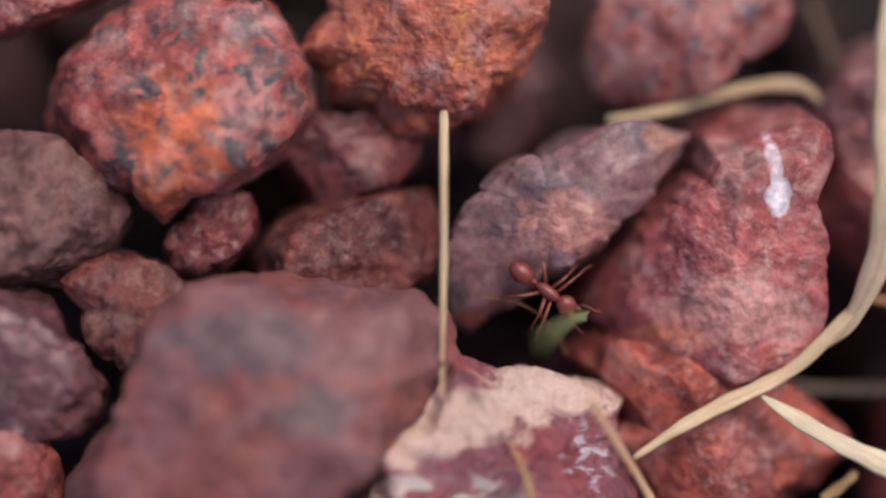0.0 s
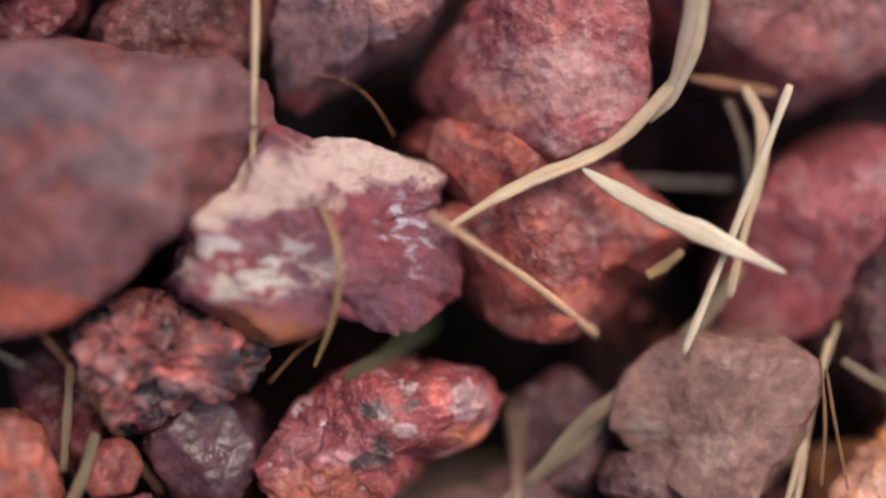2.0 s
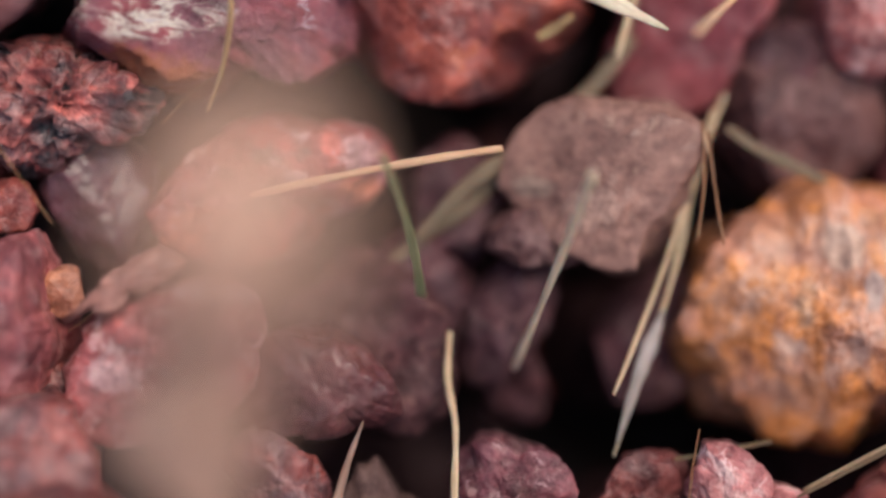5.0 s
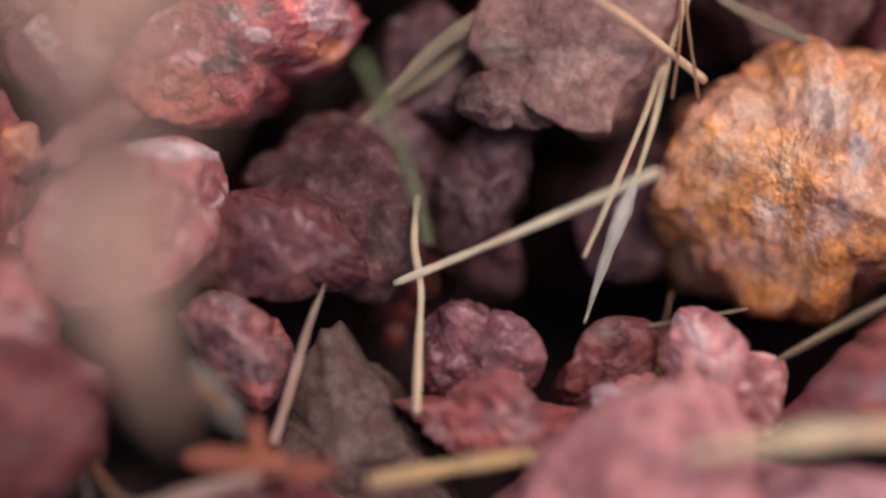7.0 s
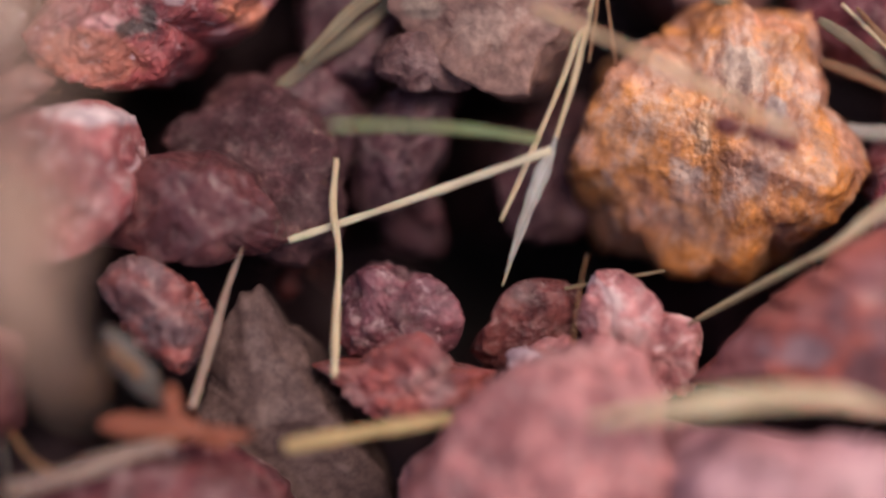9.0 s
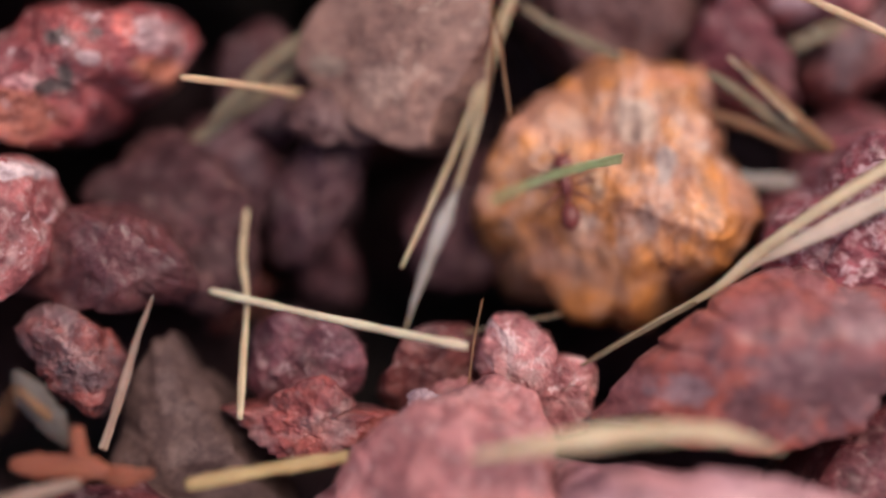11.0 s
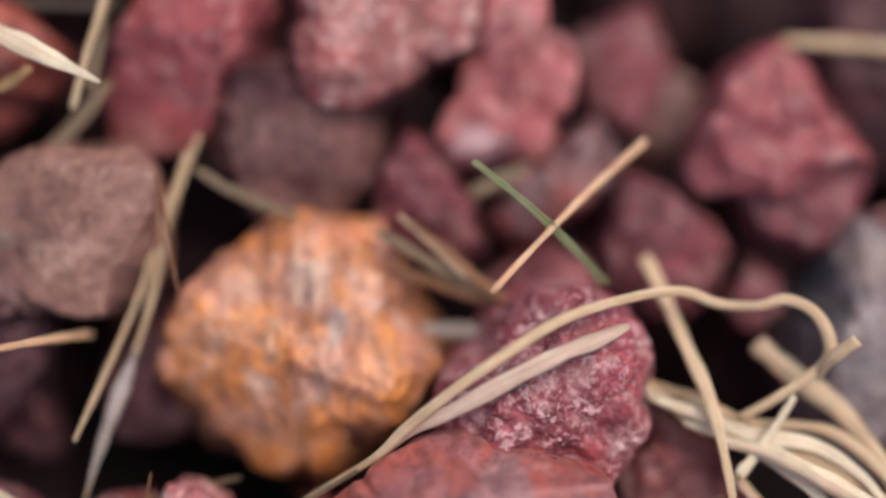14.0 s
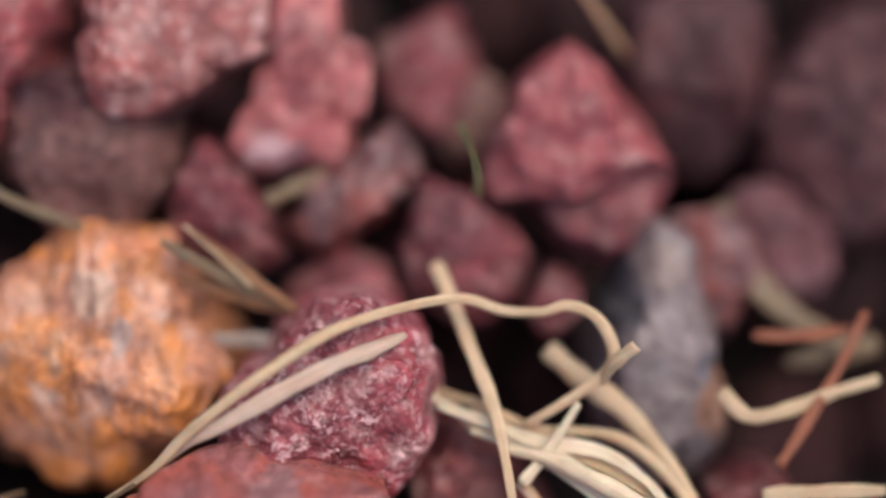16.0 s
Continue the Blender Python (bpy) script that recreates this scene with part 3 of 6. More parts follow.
def loose_gravel():
    """The lower layer of gravel, and the bed going on all round: past counting."""
    rng = np.random.default_rng(5)
    groups = {}
    kinds = ["maroon", "redbrown", "purpleshade", "red", "rosedark", "brown", "granite_red"]
    # lower layer only: materials with gap shade in their colour
    deep = ["shadegravel", "shadegravel2"]
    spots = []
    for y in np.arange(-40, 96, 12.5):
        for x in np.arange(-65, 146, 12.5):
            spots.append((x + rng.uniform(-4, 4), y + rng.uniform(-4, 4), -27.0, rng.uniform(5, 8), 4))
    for k in range(3200):
        a, dist = rng.uniform(0, 6.283), 95 + 1100 * rng.uniform(0, 1) ** 1.5
        x, y = 40 + dist * 1.1 * math.cos(a), 28 + dist * math.sin(a)
        if -62 < x < 140 and -38 < y < 92:
            continue
        spots.append((x, y, -4.0, rng.uniform(8, 15), 2 if dist > 300 else 3))
    for x, y, dz, size, level in spots:
        cuts = [(a + rng.uniform(-18, 18), size * rng.uniform(0.7, 1.15)) for a in range(0, 360, 60)]
        p, f = chiselled(cuts, size * 0.7, size * 0.8, int(rng.integers(1e6)), level, 12, 1.0)
        turn = np.array(Euler((rng.uniform(-0.7, 0.7), rng.uniform(-0.7, 0.7), rng.uniform(0, 6))).to_matrix())
        z = bed_height(min(max(x, -60), 140), min(max(y, -40), 90))
        p = p @ turn.T + np.array((x, y, z + dz)) / 1000
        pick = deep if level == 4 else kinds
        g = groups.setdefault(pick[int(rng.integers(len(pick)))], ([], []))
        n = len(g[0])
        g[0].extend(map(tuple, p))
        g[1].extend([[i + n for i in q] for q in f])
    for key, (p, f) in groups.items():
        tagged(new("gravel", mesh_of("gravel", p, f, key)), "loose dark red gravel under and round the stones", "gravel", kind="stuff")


loose_gravel()

# ---- the stones of the bed: place of the middle (mm), cuts round the face (degrees, mm), depth in front and behind ----
stone("speckled_stone", (-18.5, 55.3, 15.5), None,
      4.1, 9.9, "granite", 1, "orange and red stone with dark grey speckles", outline=[(-174, 9.3), (-163, 9.1), (-152, 7.9), (-133, 7.6), (-111, 6.7), (-92, 8.0), (-76, 6.6), (-50, 7.0), (-24, 7.8), (0, 8.9), (14, 9.2), (33, 8.8), (49, 9.1), (65, 7.7), (95, 7.4), (124, 7.5), (145, 7.5), (170, 8.6)], edge=16, rough=1.0, facets=0.05)
stone("orange_stone", (-1.9, 60.6, 16.5), None,
      3.6, 8.7, "rust", 2, "rough rusty orange volcanic stone", outline=[(-172, 8.3), (-159, 7.0), (-144, 7.6), (-124, 5.8), (-105, 6.6), (-73, 6.2), (-44, 6.2), (-17, 7.0), (13, 8.3), (32, 8.5), (74, 6.1), (142, 7.6), (166, 6.8)], detail=7, rough=1.6)
stone("speckled_stone", (16.5, 64.9, 13.3), None,
      3.4, 8.2, "granite_red", 3, "red stone with dark speckles, chipped edges", outline=[(-162, 7.2), (-140, 7.5), (-116, 6.6), (-91, 5.0), (-30, 4.5), (-1, 7.2), (12, 7.6), (40, 7.4), (143, 7.1), (170, 6.1)])
stone("brown_stone", (38.3, 56.5, 9.3), [(-115, 9.4), (-125, 9.8), (-74, 9.7), (-61, 9.9), (4, 12.4), (72, 9.5), (104, 9.3), (156, 12.7), (178, 12.8), (-133, 11.1)],
      5.6, 13.6, "brown", 4, "broad grey-brown stone with a reddish cast")
stone("olive_stone", (-27.6, 47.5, 13.5), [(-85, 4.6), (-54, 5.0), (-31, 5.9), (50, 5.0), (92, 4.8), (-177, 5.1)],
      2.8, 6.8, "browndark", 5, "dull grey-brown stone wedged beside red gravel")
stone("red_stone", (-29.4, 61.1, 19.5), [(-90, 3.0), (-68, 2.5), (-66, 2.6), (-28, 5.9), (91, 2.2), (-177, 5.6)],
      2.1, 5.1, "red", 6, "dusty red stone at the pile edge")
stone("maroon_stone", (-7.1, 54.0, 10.7), None,
      2.0, 4.9, "maroon", 7, "dark maroon stone deep in the gravel", outline=[(-145, 4.2), (-117, 3.9), (-59, 2.5), (-25, 3.6), (2, 4.9), (20, 5.6), (85, 3.3), (136, 4.0), (173, 4.4)])
stone("small_stone", (-15.7, 47.6, 10.6), None,
      1.5, 3.6, "maroon", 8, "small dark maroon chip in a gap", outline=[(-166, 3.4), (-135, 3.3), (-90, 2.6), (-28, 2.1), (18, 3.1), (51, 3.9), (95, 2.9), (146, 2.0)], detail=5)
stone("red_stone", (-5.9, 47.6, 9.9), [(-101, 3.7), (-78, 3.3), (-1, 5.7), (26, 5.6), (98, 3.5), (112, 3.3), (146, 5.1), (-157, 6.8)],
      2.4, 5.9, "redbrown", 9, "red-brown stone half hidden under a larger one")
stone("red_stone", (-20.8, 42.4, 10.1), None,
      2.0, 4.9, "redbrown", 10, "angular red-brown stone in shade", outline=[(-173, 2.7), (-100, 3.7), (-84, 4.7), (-23, 3.2), (15, 4.1), (74, 3.3), (105, 3.8), (161, 4.5)])
stone("purple_stone", (-27.3, 37.8, 10.2), None,
      2.6, 6.3, "purple", 11, "glossy dark purple stone with pale flecks", outline=[(-122, 6.7), (-69, 5.1), (-47, 5.9), (-24, 5.9), (1, 4.9), (37, 3.7), (76, 4.5), (103, 5.1), (130, 6.4)])
stone("red_stone", (-28.6, 31.7, 7.2), [(-81, 4.0), (-6, 3.5), (39, 3.7), (92, 4.2), (-177, 3.0)],
      2.1, 5.0, "red", 12, "dull red stone among the gravel")
stone("large_red_stone", (-12.0, 34.1, 11.7), None,
      3.8, 12.5, "bigred", 13, "large smooth red stone with blue-grey patches", outline=[(-176, 9.8), (-169, 11.0), (-158, 12.6), (-139, 13.6), (-118, 12.0), (-102, 10.0), (-85, 9.0), (-63, 7.9), (-34, 7.7), (-16, 8.8), (-4, 10.3), (7, 12.0), (17, 13.6), (29, 13.9), (40, 13.0), (51, 10.8), (90, 8.8), (116, 8.9), (148, 8.2), (170, 8.8)], edge=14, rough=0.7)
stone("slate_stone", (7.1, 49.8, 12.2), None,
      2.5, 7.6, "slate", 14, "grey-purple slab with a pink broken face", outline=[(-163, 6.8), (-139, 8.9), (-129, 9.9), (-120, 9.4), (-114, 7.9), (-102, 5.7), (-92, 4.4), (-59, 4.1), (-20, 4.4), (-5, 5.0), (15, 7.6), (26, 10.1), (32, 11.0), (42, 9.7), (58, 7.2), (105, 4.1), (166, 4.9)], edge=20)
stone("triangular_stone", (19.3, 49.1, 10.0), None,
      4.4, 10.6, "pinkred", 15, "large triangular red stone with a white fleck", outline=[(-179, 7.9), (-156, 10.1), (-149, 9.9), (-137, 9.3), (-118, 8.6), (-96, 9.1), (-77, 9.8), (-60, 9.5), (-46, 8.6), (-13, 6.7), (28, 7.5), (54, 10.8), (64, 11.2), (82, 10.4), (103, 9.2), (116, 6.9), (147, 6.3)], detail=7, edge=16, rough=0.9, facets=0.045)
# gap shade put into this stone's colour
stone("maroon_stone", (4.6, 63.0, 6.1), [(-64, 4.1), (-18, 3.2), (18, 4.1), (128, 3.5), (158, 3.2), (-137, 4.9)],
      2.2, 5.3, "purpleshade", 16, "red stone between larger stones, gap shade in its colour")
stone("crusted_stone", (4.3, 33.7, 5.1), None,
      3.9, 10.1, "crusted", 17, "purple stone with white crust and cream top", outline=[(-179, 9.5), (-165, 11.0), (-156, 10.6), (-148, 9.2), (-128, 7.7), (-108, 6.8), (-71, 4.8), (-58, 5.9), (-46, 7.8), (-30, 8.7), (-17, 9.6), (-5, 9.3), (20, 8.2), (32, 9.4), (41, 9.0), (57, 7.6), (93, 6.8), (114, 8.5), (125, 7.9), (149, 7.3), (166, 8.7)], detail=7, edge=16, rough=1.3)
stone("rust_red_stone", (18.6, 37.0, 1.4), None,
      3.7, 8.9, "orangered", 18, "rust-red stone with an orange broken face", outline=[(-172, 5.8), (-126, 6.0), (-92, 6.7), (-56, 7.3), (-23, 8.2), (-5, 10.4), (4, 11.2), (24, 9.0), (55, 6.8), (98, 6.6), (118, 8.8), (133, 11.1), (144, 11.3), (155, 8.0)], detail=7, edge=18)
stone("pink_stone", (38.1, 39.3, -0.5), None,
      3.0, 9.1, "rose", 19, "rounded rose-red stone with a dusty surface", outline=[(-172, 5.2), (-147, 7.4), (-128, 8.4), (-106, 7.8), (-88, 7.0), (-67, 6.0), (-33, 4.7), (11, 6.1), (27, 8.1), (42, 10.9), (64, 9.0), (96, 6.0), (143, 4.4)], edge=9, rough=0.5, facets=0.03)
stone("porous_stone", (-5.5, 26.2, 2.9), None,
      2.5, 6.1, "porous", 20, "porous red stone full of dark pits", outline=[(-175, 5.1), (-141, 5.4), (-115, 5.9), (-78, 3.8), (-52, 3.6), (-20, 5.9), (0, 6.8), (12, 7.0), (35, 4.7), (64, 3.7), (104, 4.4), (136, 5.5), (157, 6.3)], detail=7, rough=1.6, pits=1.7)
stone("orange_stone", (-15.8, 16.6, 0.6), [(-81, 4.9), (-33, 5.4), (14, 4.7), (24, 4.9), (93, 5.2), (99, 5.2), (-176, 4.3)],
      2.7, 6.5, "rustporous", 21, "rough orange-red porous stone", detail=7, rough=1.6, pits=0.8)
stone("pink_stone", (-8.6, 10.8, -2.1), None,
      3.0, 7.1, "rose2", 22, "dusty pink stone with grey patches", outline=[(-178, 3.7), (-143, 4.5), (-100, 5.1), (-58, 5.3), (-25, 5.1), (26, 5.0), (48, 5.8), (68, 7.5), (84, 6.4), (95, 4.5), (138, 3.2)])
stone("red_stone", (-7.3, 2.2, -5.4), [(-100, 6.3), (-57, 6.1), (7, 7.2), (45, 7.2), (90, 6.0), (112, 6.2), (-177, 6.8)],
      3.5, 8.5, "redgrey", 23, "dull grey-red stone on top of the pile")
stone("purple_stone", (-2.8, 21.9, -3.3), [(-116, 4.1), (-20, 3.6), (9, 3.5), (62, 4.4), (104, 4.1), (153, 4.3), (-143, 3.3)],
      2.1, 5.1, "purplegloss", 24, "dark purple stone with a pale streak", rough=0.5, facets=0.03)
stone("small_stone", (-8.5, 19.9, -0.9), [(-83, 1.7), (-21, 1.9), (30, 1.9), (82, 1.9), (144, 1.8), (-155, 2.0)],
      1.0, 2.4, "orangered", 25, "small orange-red chip in the gravel bed", detail=5)
stone("maroon_stone", (-13.2, 24.8, -3.3), [(-97, 4.5), (-6, 3.3), (27, 3.0), (122, 4.5), (-164, 2.9)],
      2.1, 5.0, "maroon", 26, "dark maroon stone deep in shade", detail=5)
stone("flecked_stone", (7.9, 23.9, -2.6), None,
      3.4, 8.2, "flecked", 27, "red stone flecked with white and green-grey crystals", outline=[(-180, 5.8), (-161, 7.7), (-140, 7.3), (-120, 6.3), (-84, 5.2), (-28, 4.6), (-3, 7.7), (15, 9.2), (31, 8.4), (54, 5.6), (103, 4.4), (144, 4.5)], detail=7, rough=1.5)
stone("pink_stone", (2.9, 11.0, -3.7), None,
      2.7, 6.6, "pinkwhite", 28, "pink stone with white mineral edges", outline=[(-169, 7.5), (-136, 7.3), (-82, 5.1), (-17, 6.0), (14, 6.2), (39, 6.8), (60, 6.0), (89, 4.6), (128, 4.6), (171, 5.7)], edge=15, rough=0.6, facets=0.035)
stone("brown_slab", (0.3, 14.2, 0.3), None,
      1.1, 2.4, "slabtan", 29, "thin tan stone slab wedged edge up", outline=[(-164, 1.2), (-147, 2.9), (-141, 4.3), (-132, 2.4), (-43, 0.8), (-1, 2.2), (12, 3.3), (22, 4.2), (51, 3.3), (66, 2.1), (95, 1.0)], edge=20, rough=0.5, facets=0.03)
stone("brown_stone", (31.8, 25.3, -2.6), None,
      3.0, 7.2, "greytan", 30, "smooth grey-brown stone with pale edge", outline=[(-177, 7.2), (-169, 6.6), (-146, 5.1), (-110, 5.1), (-80, 5.7), (-57, 6.1), (-31, 6.0), (5, 5.8), (37, 7.4), (58, 7.2), (91, 6.2), (134, 6.9), (157, 7.2)], detail=7, edge=16, rough=0.35, facets=0.04)
stone("small_stone", (26.8, 21.9, -4.4), None,
      1.2, 2.4, "browndark", 31, "small flat grey-brown stone under a larger one", outline=[(-164, 3.0), (-139, 2.1), (-59, 1.8), (-23, 3.6), (1, 3.6), (26, 3.0), (69, 2.0), (123, 2.2), (154, 2.9), (175, 3.3)], edge=16, rough=0.4, facets=0.04)
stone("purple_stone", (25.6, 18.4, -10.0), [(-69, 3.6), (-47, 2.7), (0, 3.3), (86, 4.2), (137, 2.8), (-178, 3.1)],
      1.9, 4.5, "purpleshade", 32, "dark purple stone down in a gap")
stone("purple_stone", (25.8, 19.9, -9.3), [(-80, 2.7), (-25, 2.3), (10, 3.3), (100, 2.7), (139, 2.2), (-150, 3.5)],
      1.5, 3.7, "purpleshade", 33, "dark purple stone down in a gap")
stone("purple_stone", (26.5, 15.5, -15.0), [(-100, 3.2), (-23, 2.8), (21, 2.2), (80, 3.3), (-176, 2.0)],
      1.5, 3.6, "purpleshade", 34, "blackish purple stone in deep shade", detail=5)
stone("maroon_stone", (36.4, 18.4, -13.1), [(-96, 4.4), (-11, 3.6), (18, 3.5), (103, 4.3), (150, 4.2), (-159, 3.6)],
      2.2, 5.2, "purpleshade", 35, "dark maroon stone behind dry stalks")
stone("ochre_stone", (47.4, 18.6, -7.4), None,
      3.3, 10.9, "ochre", 36, "craggy ochre-orange stone with pale patches and painted glint", outline=[(-167, 10.4), (-147, 9.6), (-132, 10.3), (-117, 8.8), (-105, 9.1), (-89, 8.8), (-72, 9.7), (-56, 9.3), (-38, 9.5), (-14, 10.3), (-5, 10.3), (25, 8.8), (47, 9.7), (59, 10.9), (77, 9.7), (91, 9.9), (105, 9.6), (121, 8.5), (142, 9.0), (157, 8.9), (178, 9.3)], detail=7, edge=22, rough=1.3, stretch=(1.15, 0.85, 1.0), ridges=0.45, facets=0.06)
stone("brown_stone", (46.5, 34.1, -4.3), [(-141, 5.6), (-98, 6.2), (-38, 6.3), (9, 5.8), (61, 5.9), (114, 6.1), (-180, 6.0)],
      3.2, 7.7, "browndark", 37, "dark brown stone behind the ochre one")
stone("small_pink_stone", (42.8, 5.1, -8.6), None,
      1.9, 4.5, "rosewhite", 38, "small pink stone with a whitish rim", outline=[(-148, 3.0), (-102, 4.0), (-47, 4.6), (-21, 3.7), (14, 3.5), (54, 1.5), (93, 2.9), (115, 4.4), (133, 5.1), (151, 4.7), (176, 4.6)], detail=7, rough=1.3)
stone("pink_stone", (36.3, -5.3, -7.6), [(-125, 9.2), (-79, 6.9), (-5, 7.0), (0, 7.2), (37, 9.1), (69, 9.3), (115, 7.4), (135, 6.3), (150, 6.7), (177, 8.4)],
      4.1, 9.8, "rosegrain", 39, "grainy pink stone on top of the pile", rough=1.4)
stone("flat_red_stone", (58.0, 5.4, -4.6), None,
      3.1, 9.4, "brick", 40, "flat brick-red stone with a grey-purple face", outline=[(-169, 10.7), (-158, 12.8), (-149, 9.9), (-123, 6.4), (-82, 5.1), (-45, 5.8), (-16, 7.3), (-1, 10.0), (11, 11.2), (19, 11.1), (32, 9.2), (50, 7.4), (85, 6.0), (116, 5.7), (148, 6.0), (175, 8.0)], detail=7, edge=15, rough=0.12, facets=0.015, lumps=[(-3.5, 0.9, 4.2, 1.5), (3.0, 1.2, 4.2, 1.5)])
stone("maroon_stone", (74.2, 0.5, -9.4), [(-84, 5.2), (-2, 14.1), (76, 7.7), (88, 6.6), (102, 6.9), (129, 8.5), (179, 14.7)],
      4.9, 11.9, "maroongrain", 41, "rough maroon stone on top of the pile")
stone("purple_stone", (53.8, -8.0, -3.3), [(-94, 5.1), (-62, 6.1), (-12, 9.9), (65, 6.6), (83, 5.1), (98, 5.1), (120, 6.9), (-165, 9.3)],
      2.5, 9.1, "lilac", 42, "pale purple-pink stone high on the pile")
stone("grainy_stone", (64.3, 14.4, -5.0), None,
      4.0, 9.7, "grainy", 43, "maroon stone with grainy pale pink crystals", outline=[(-159, 7.0), (-131, 6.4), (-92, 6.3), (-53, 7.3), (-24, 7.4), (7, 8.1), (25, 8.5), (46, 8.8), (64, 8.5), (85, 7.9), (106, 7.2), (136, 6.0), (168, 6.7)], detail=7, edge=10, rough=1.5)
stone("pink_slab", (62.5, 38.1, -3.1), None,
      2.9, 6.9, "roseslab", 44, "dusty pink slab with a pale lower face", outline=[(-176, 3.8), (-150, 6.3), (-134, 6.7), (-117, 6.6), (-99, 5.6), (-69, 5.6), (-50, 5.1), (-34, 4.0), (9, 4.6), (40, 5.6), (61, 5.1), (79, 9.7), (103, 9.8), (116, 6.9), (136, 3.9)], edge=20, rough=0.7, facets=0.035)
stone("maroon_stone", (56.5, 30.5, -6.0), None,
      2.1, 5.1, "rosedark", 45, "pointed maroon stone in the gravel bed", outline=[(-173, 4.1), (-128, 4.3), (-69, 5.3), (-40, 5.8), (-25, 3.9), (33, 2.3), (86, 3.7), (110, 5.6), (133, 4.4)])
stone("red_stone", (66.0, 31.9, -6.4), None,
      2.0, 4.8, "redgrey", 46, "red stone with grey patches", outline=[(-171, 4.0), (-152, 5.9), (-121, 5.2), (-77, 2.8), (-12, 2.8), (17, 5.1), (36, 5.4), (63, 5.8), (82, 4.0), (135, 2.1)])
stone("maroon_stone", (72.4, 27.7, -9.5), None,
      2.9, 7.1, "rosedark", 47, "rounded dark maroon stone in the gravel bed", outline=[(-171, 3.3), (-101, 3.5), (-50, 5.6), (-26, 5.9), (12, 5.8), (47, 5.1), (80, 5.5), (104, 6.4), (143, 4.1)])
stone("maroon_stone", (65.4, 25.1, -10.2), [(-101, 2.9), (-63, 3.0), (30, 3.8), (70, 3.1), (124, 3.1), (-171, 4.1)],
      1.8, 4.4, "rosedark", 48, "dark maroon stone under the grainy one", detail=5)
stone("pink_wedge", (81.6, 35.1, -4.4), None,
      3.1, 7.5, "rose", 49, "wedge-shaped dusty rose-red stone", outline=[(-175, 5.6), (-160, 6.5), (-139, 6.4), (-121, 4.6), (-87, 4.7), (-52, 4.6), (-25, 5.9), (-11, 7.7), (5, 6.6), (43, 5.6), (72, 6.4), (88, 7.3), (106, 6.5), (134, 5.4), (154, 4.8)], edge=22, rough=0.7, facets=0.05)
# stands in for the wedge's lower face, its shade coloured in with rosedark
stone("maroon_stone", (84.2, 31.5, -7.9), None,
      2.1, 5.0, "rosedark", 50, "lower face of the pink wedge, shade in its colour", outline=[(-162, 4.2), (-127, 3.7), (-88, 3.9), (-35, 3.2), (3, 4.7), (21, 5.7), (37, 6.2), (58, 5.4), (109, 4.3), (138, 5.3), (161, 5.7), (176, 4.9)], rough=0.5, facets=0.02)
stone("grey_stone", (88.4, 20.7, -10.3), None,
      4.6, 11.1, "bluegrey", 51, "blue-grey stone with a dark patch", outline=[(-153, 5.3), (-115, 8.1), (-92, 9.9), (-71, 9.1), (-41, 6.7), (-8, 4.5), (51, 5.6), (72, 8.5), (92, 9.8), (107, 8.4), (122, 6.0), (151, 5.5)], edge=6, rough=0.8)
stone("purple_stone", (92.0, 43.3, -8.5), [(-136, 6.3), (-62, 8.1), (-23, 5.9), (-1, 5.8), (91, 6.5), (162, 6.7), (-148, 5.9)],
      3.6, 8.6, "purpleshade2", 53, "grey-purple stone beyond the pink wedge")
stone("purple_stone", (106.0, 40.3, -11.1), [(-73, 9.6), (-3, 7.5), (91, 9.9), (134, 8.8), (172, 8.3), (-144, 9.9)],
      4.9, 11.7, "purpleshade2", 54, "purple-red stone at the pile edge")
stone("granite_stone", (52.5, 40.0, 0.2), None,
      2.8, 6.6, "rosespeck", 55, "pink granite stone with pale crystals", outline=[(-155, 6.5), (-133, 6.2), (-110, 5.3), (-72, 3.7), (-22, 3.9), (-1, 7.0), (40, 9.4), (134, 8.3), (165, 6.6)])
stone("small_stone", (80.9, 24.5, -9.9), [(-65, 2.0), (-7, 1.7), (66, 2.2), (150, 1.7), (-150, 2.0)],
      1.1, 2.6, "rosedark", 56, "small dark red stone in the gravel bed", detail=5)
stone("pink_stone", (4.2, 12.8, -4.2), [(-93, 3.5), (-72, 3.0), (-42, 3.9), (30, 4.6), (60, 4.0), (101, 3.3), (125, 3.4), (-177, 4.4)],
      2.1, 5.0, "pinkwhite", 57, "pink stone with a whitish rim", rough=0.6, facets=0.035)
stone("brown_stone", (14.1, 10.9, -6.4), None,
      3.0, 7.3, "smoothmaroon", 58, "long smooth dark maroon stone", outline=[(-177, 9.0), (-162, 8.5), (-149, 6.0), (-118, 3.7), (-60, 3.2), (-21, 4.9), (1, 4.1), (36, 3.1), (80, 3.3), (119, 4.3), (146, 5.6), (165, 7.3)], rough=0.6, facets=0.04)
stone("maroon_stone", (17.2, 15.1, -9.1), None,
      2.4, 5.7, "darkcrust", 59, "dark crusted stone with a rough broken face", outline=[(-138, 4.2), (-93, 5.4), (-67, 6.5), (-44, 6.2), (-5, 4.6), (33, 4.8), (71, 5.6), (98, 6.7), (119, 7.4), (145, 7.1), (167, 8.3), (180, 6.0)])
stone("purple_stone", (25.5, 17.7, -10.2), [(-78, 3.9), (-35, 2.4), (-2, 3.3), (106, 3.5), (139, 2.5), (-165, 3.7)],
      1.9, 4.5, "purpleshade", 60, "dark purple stone in a deep gap")
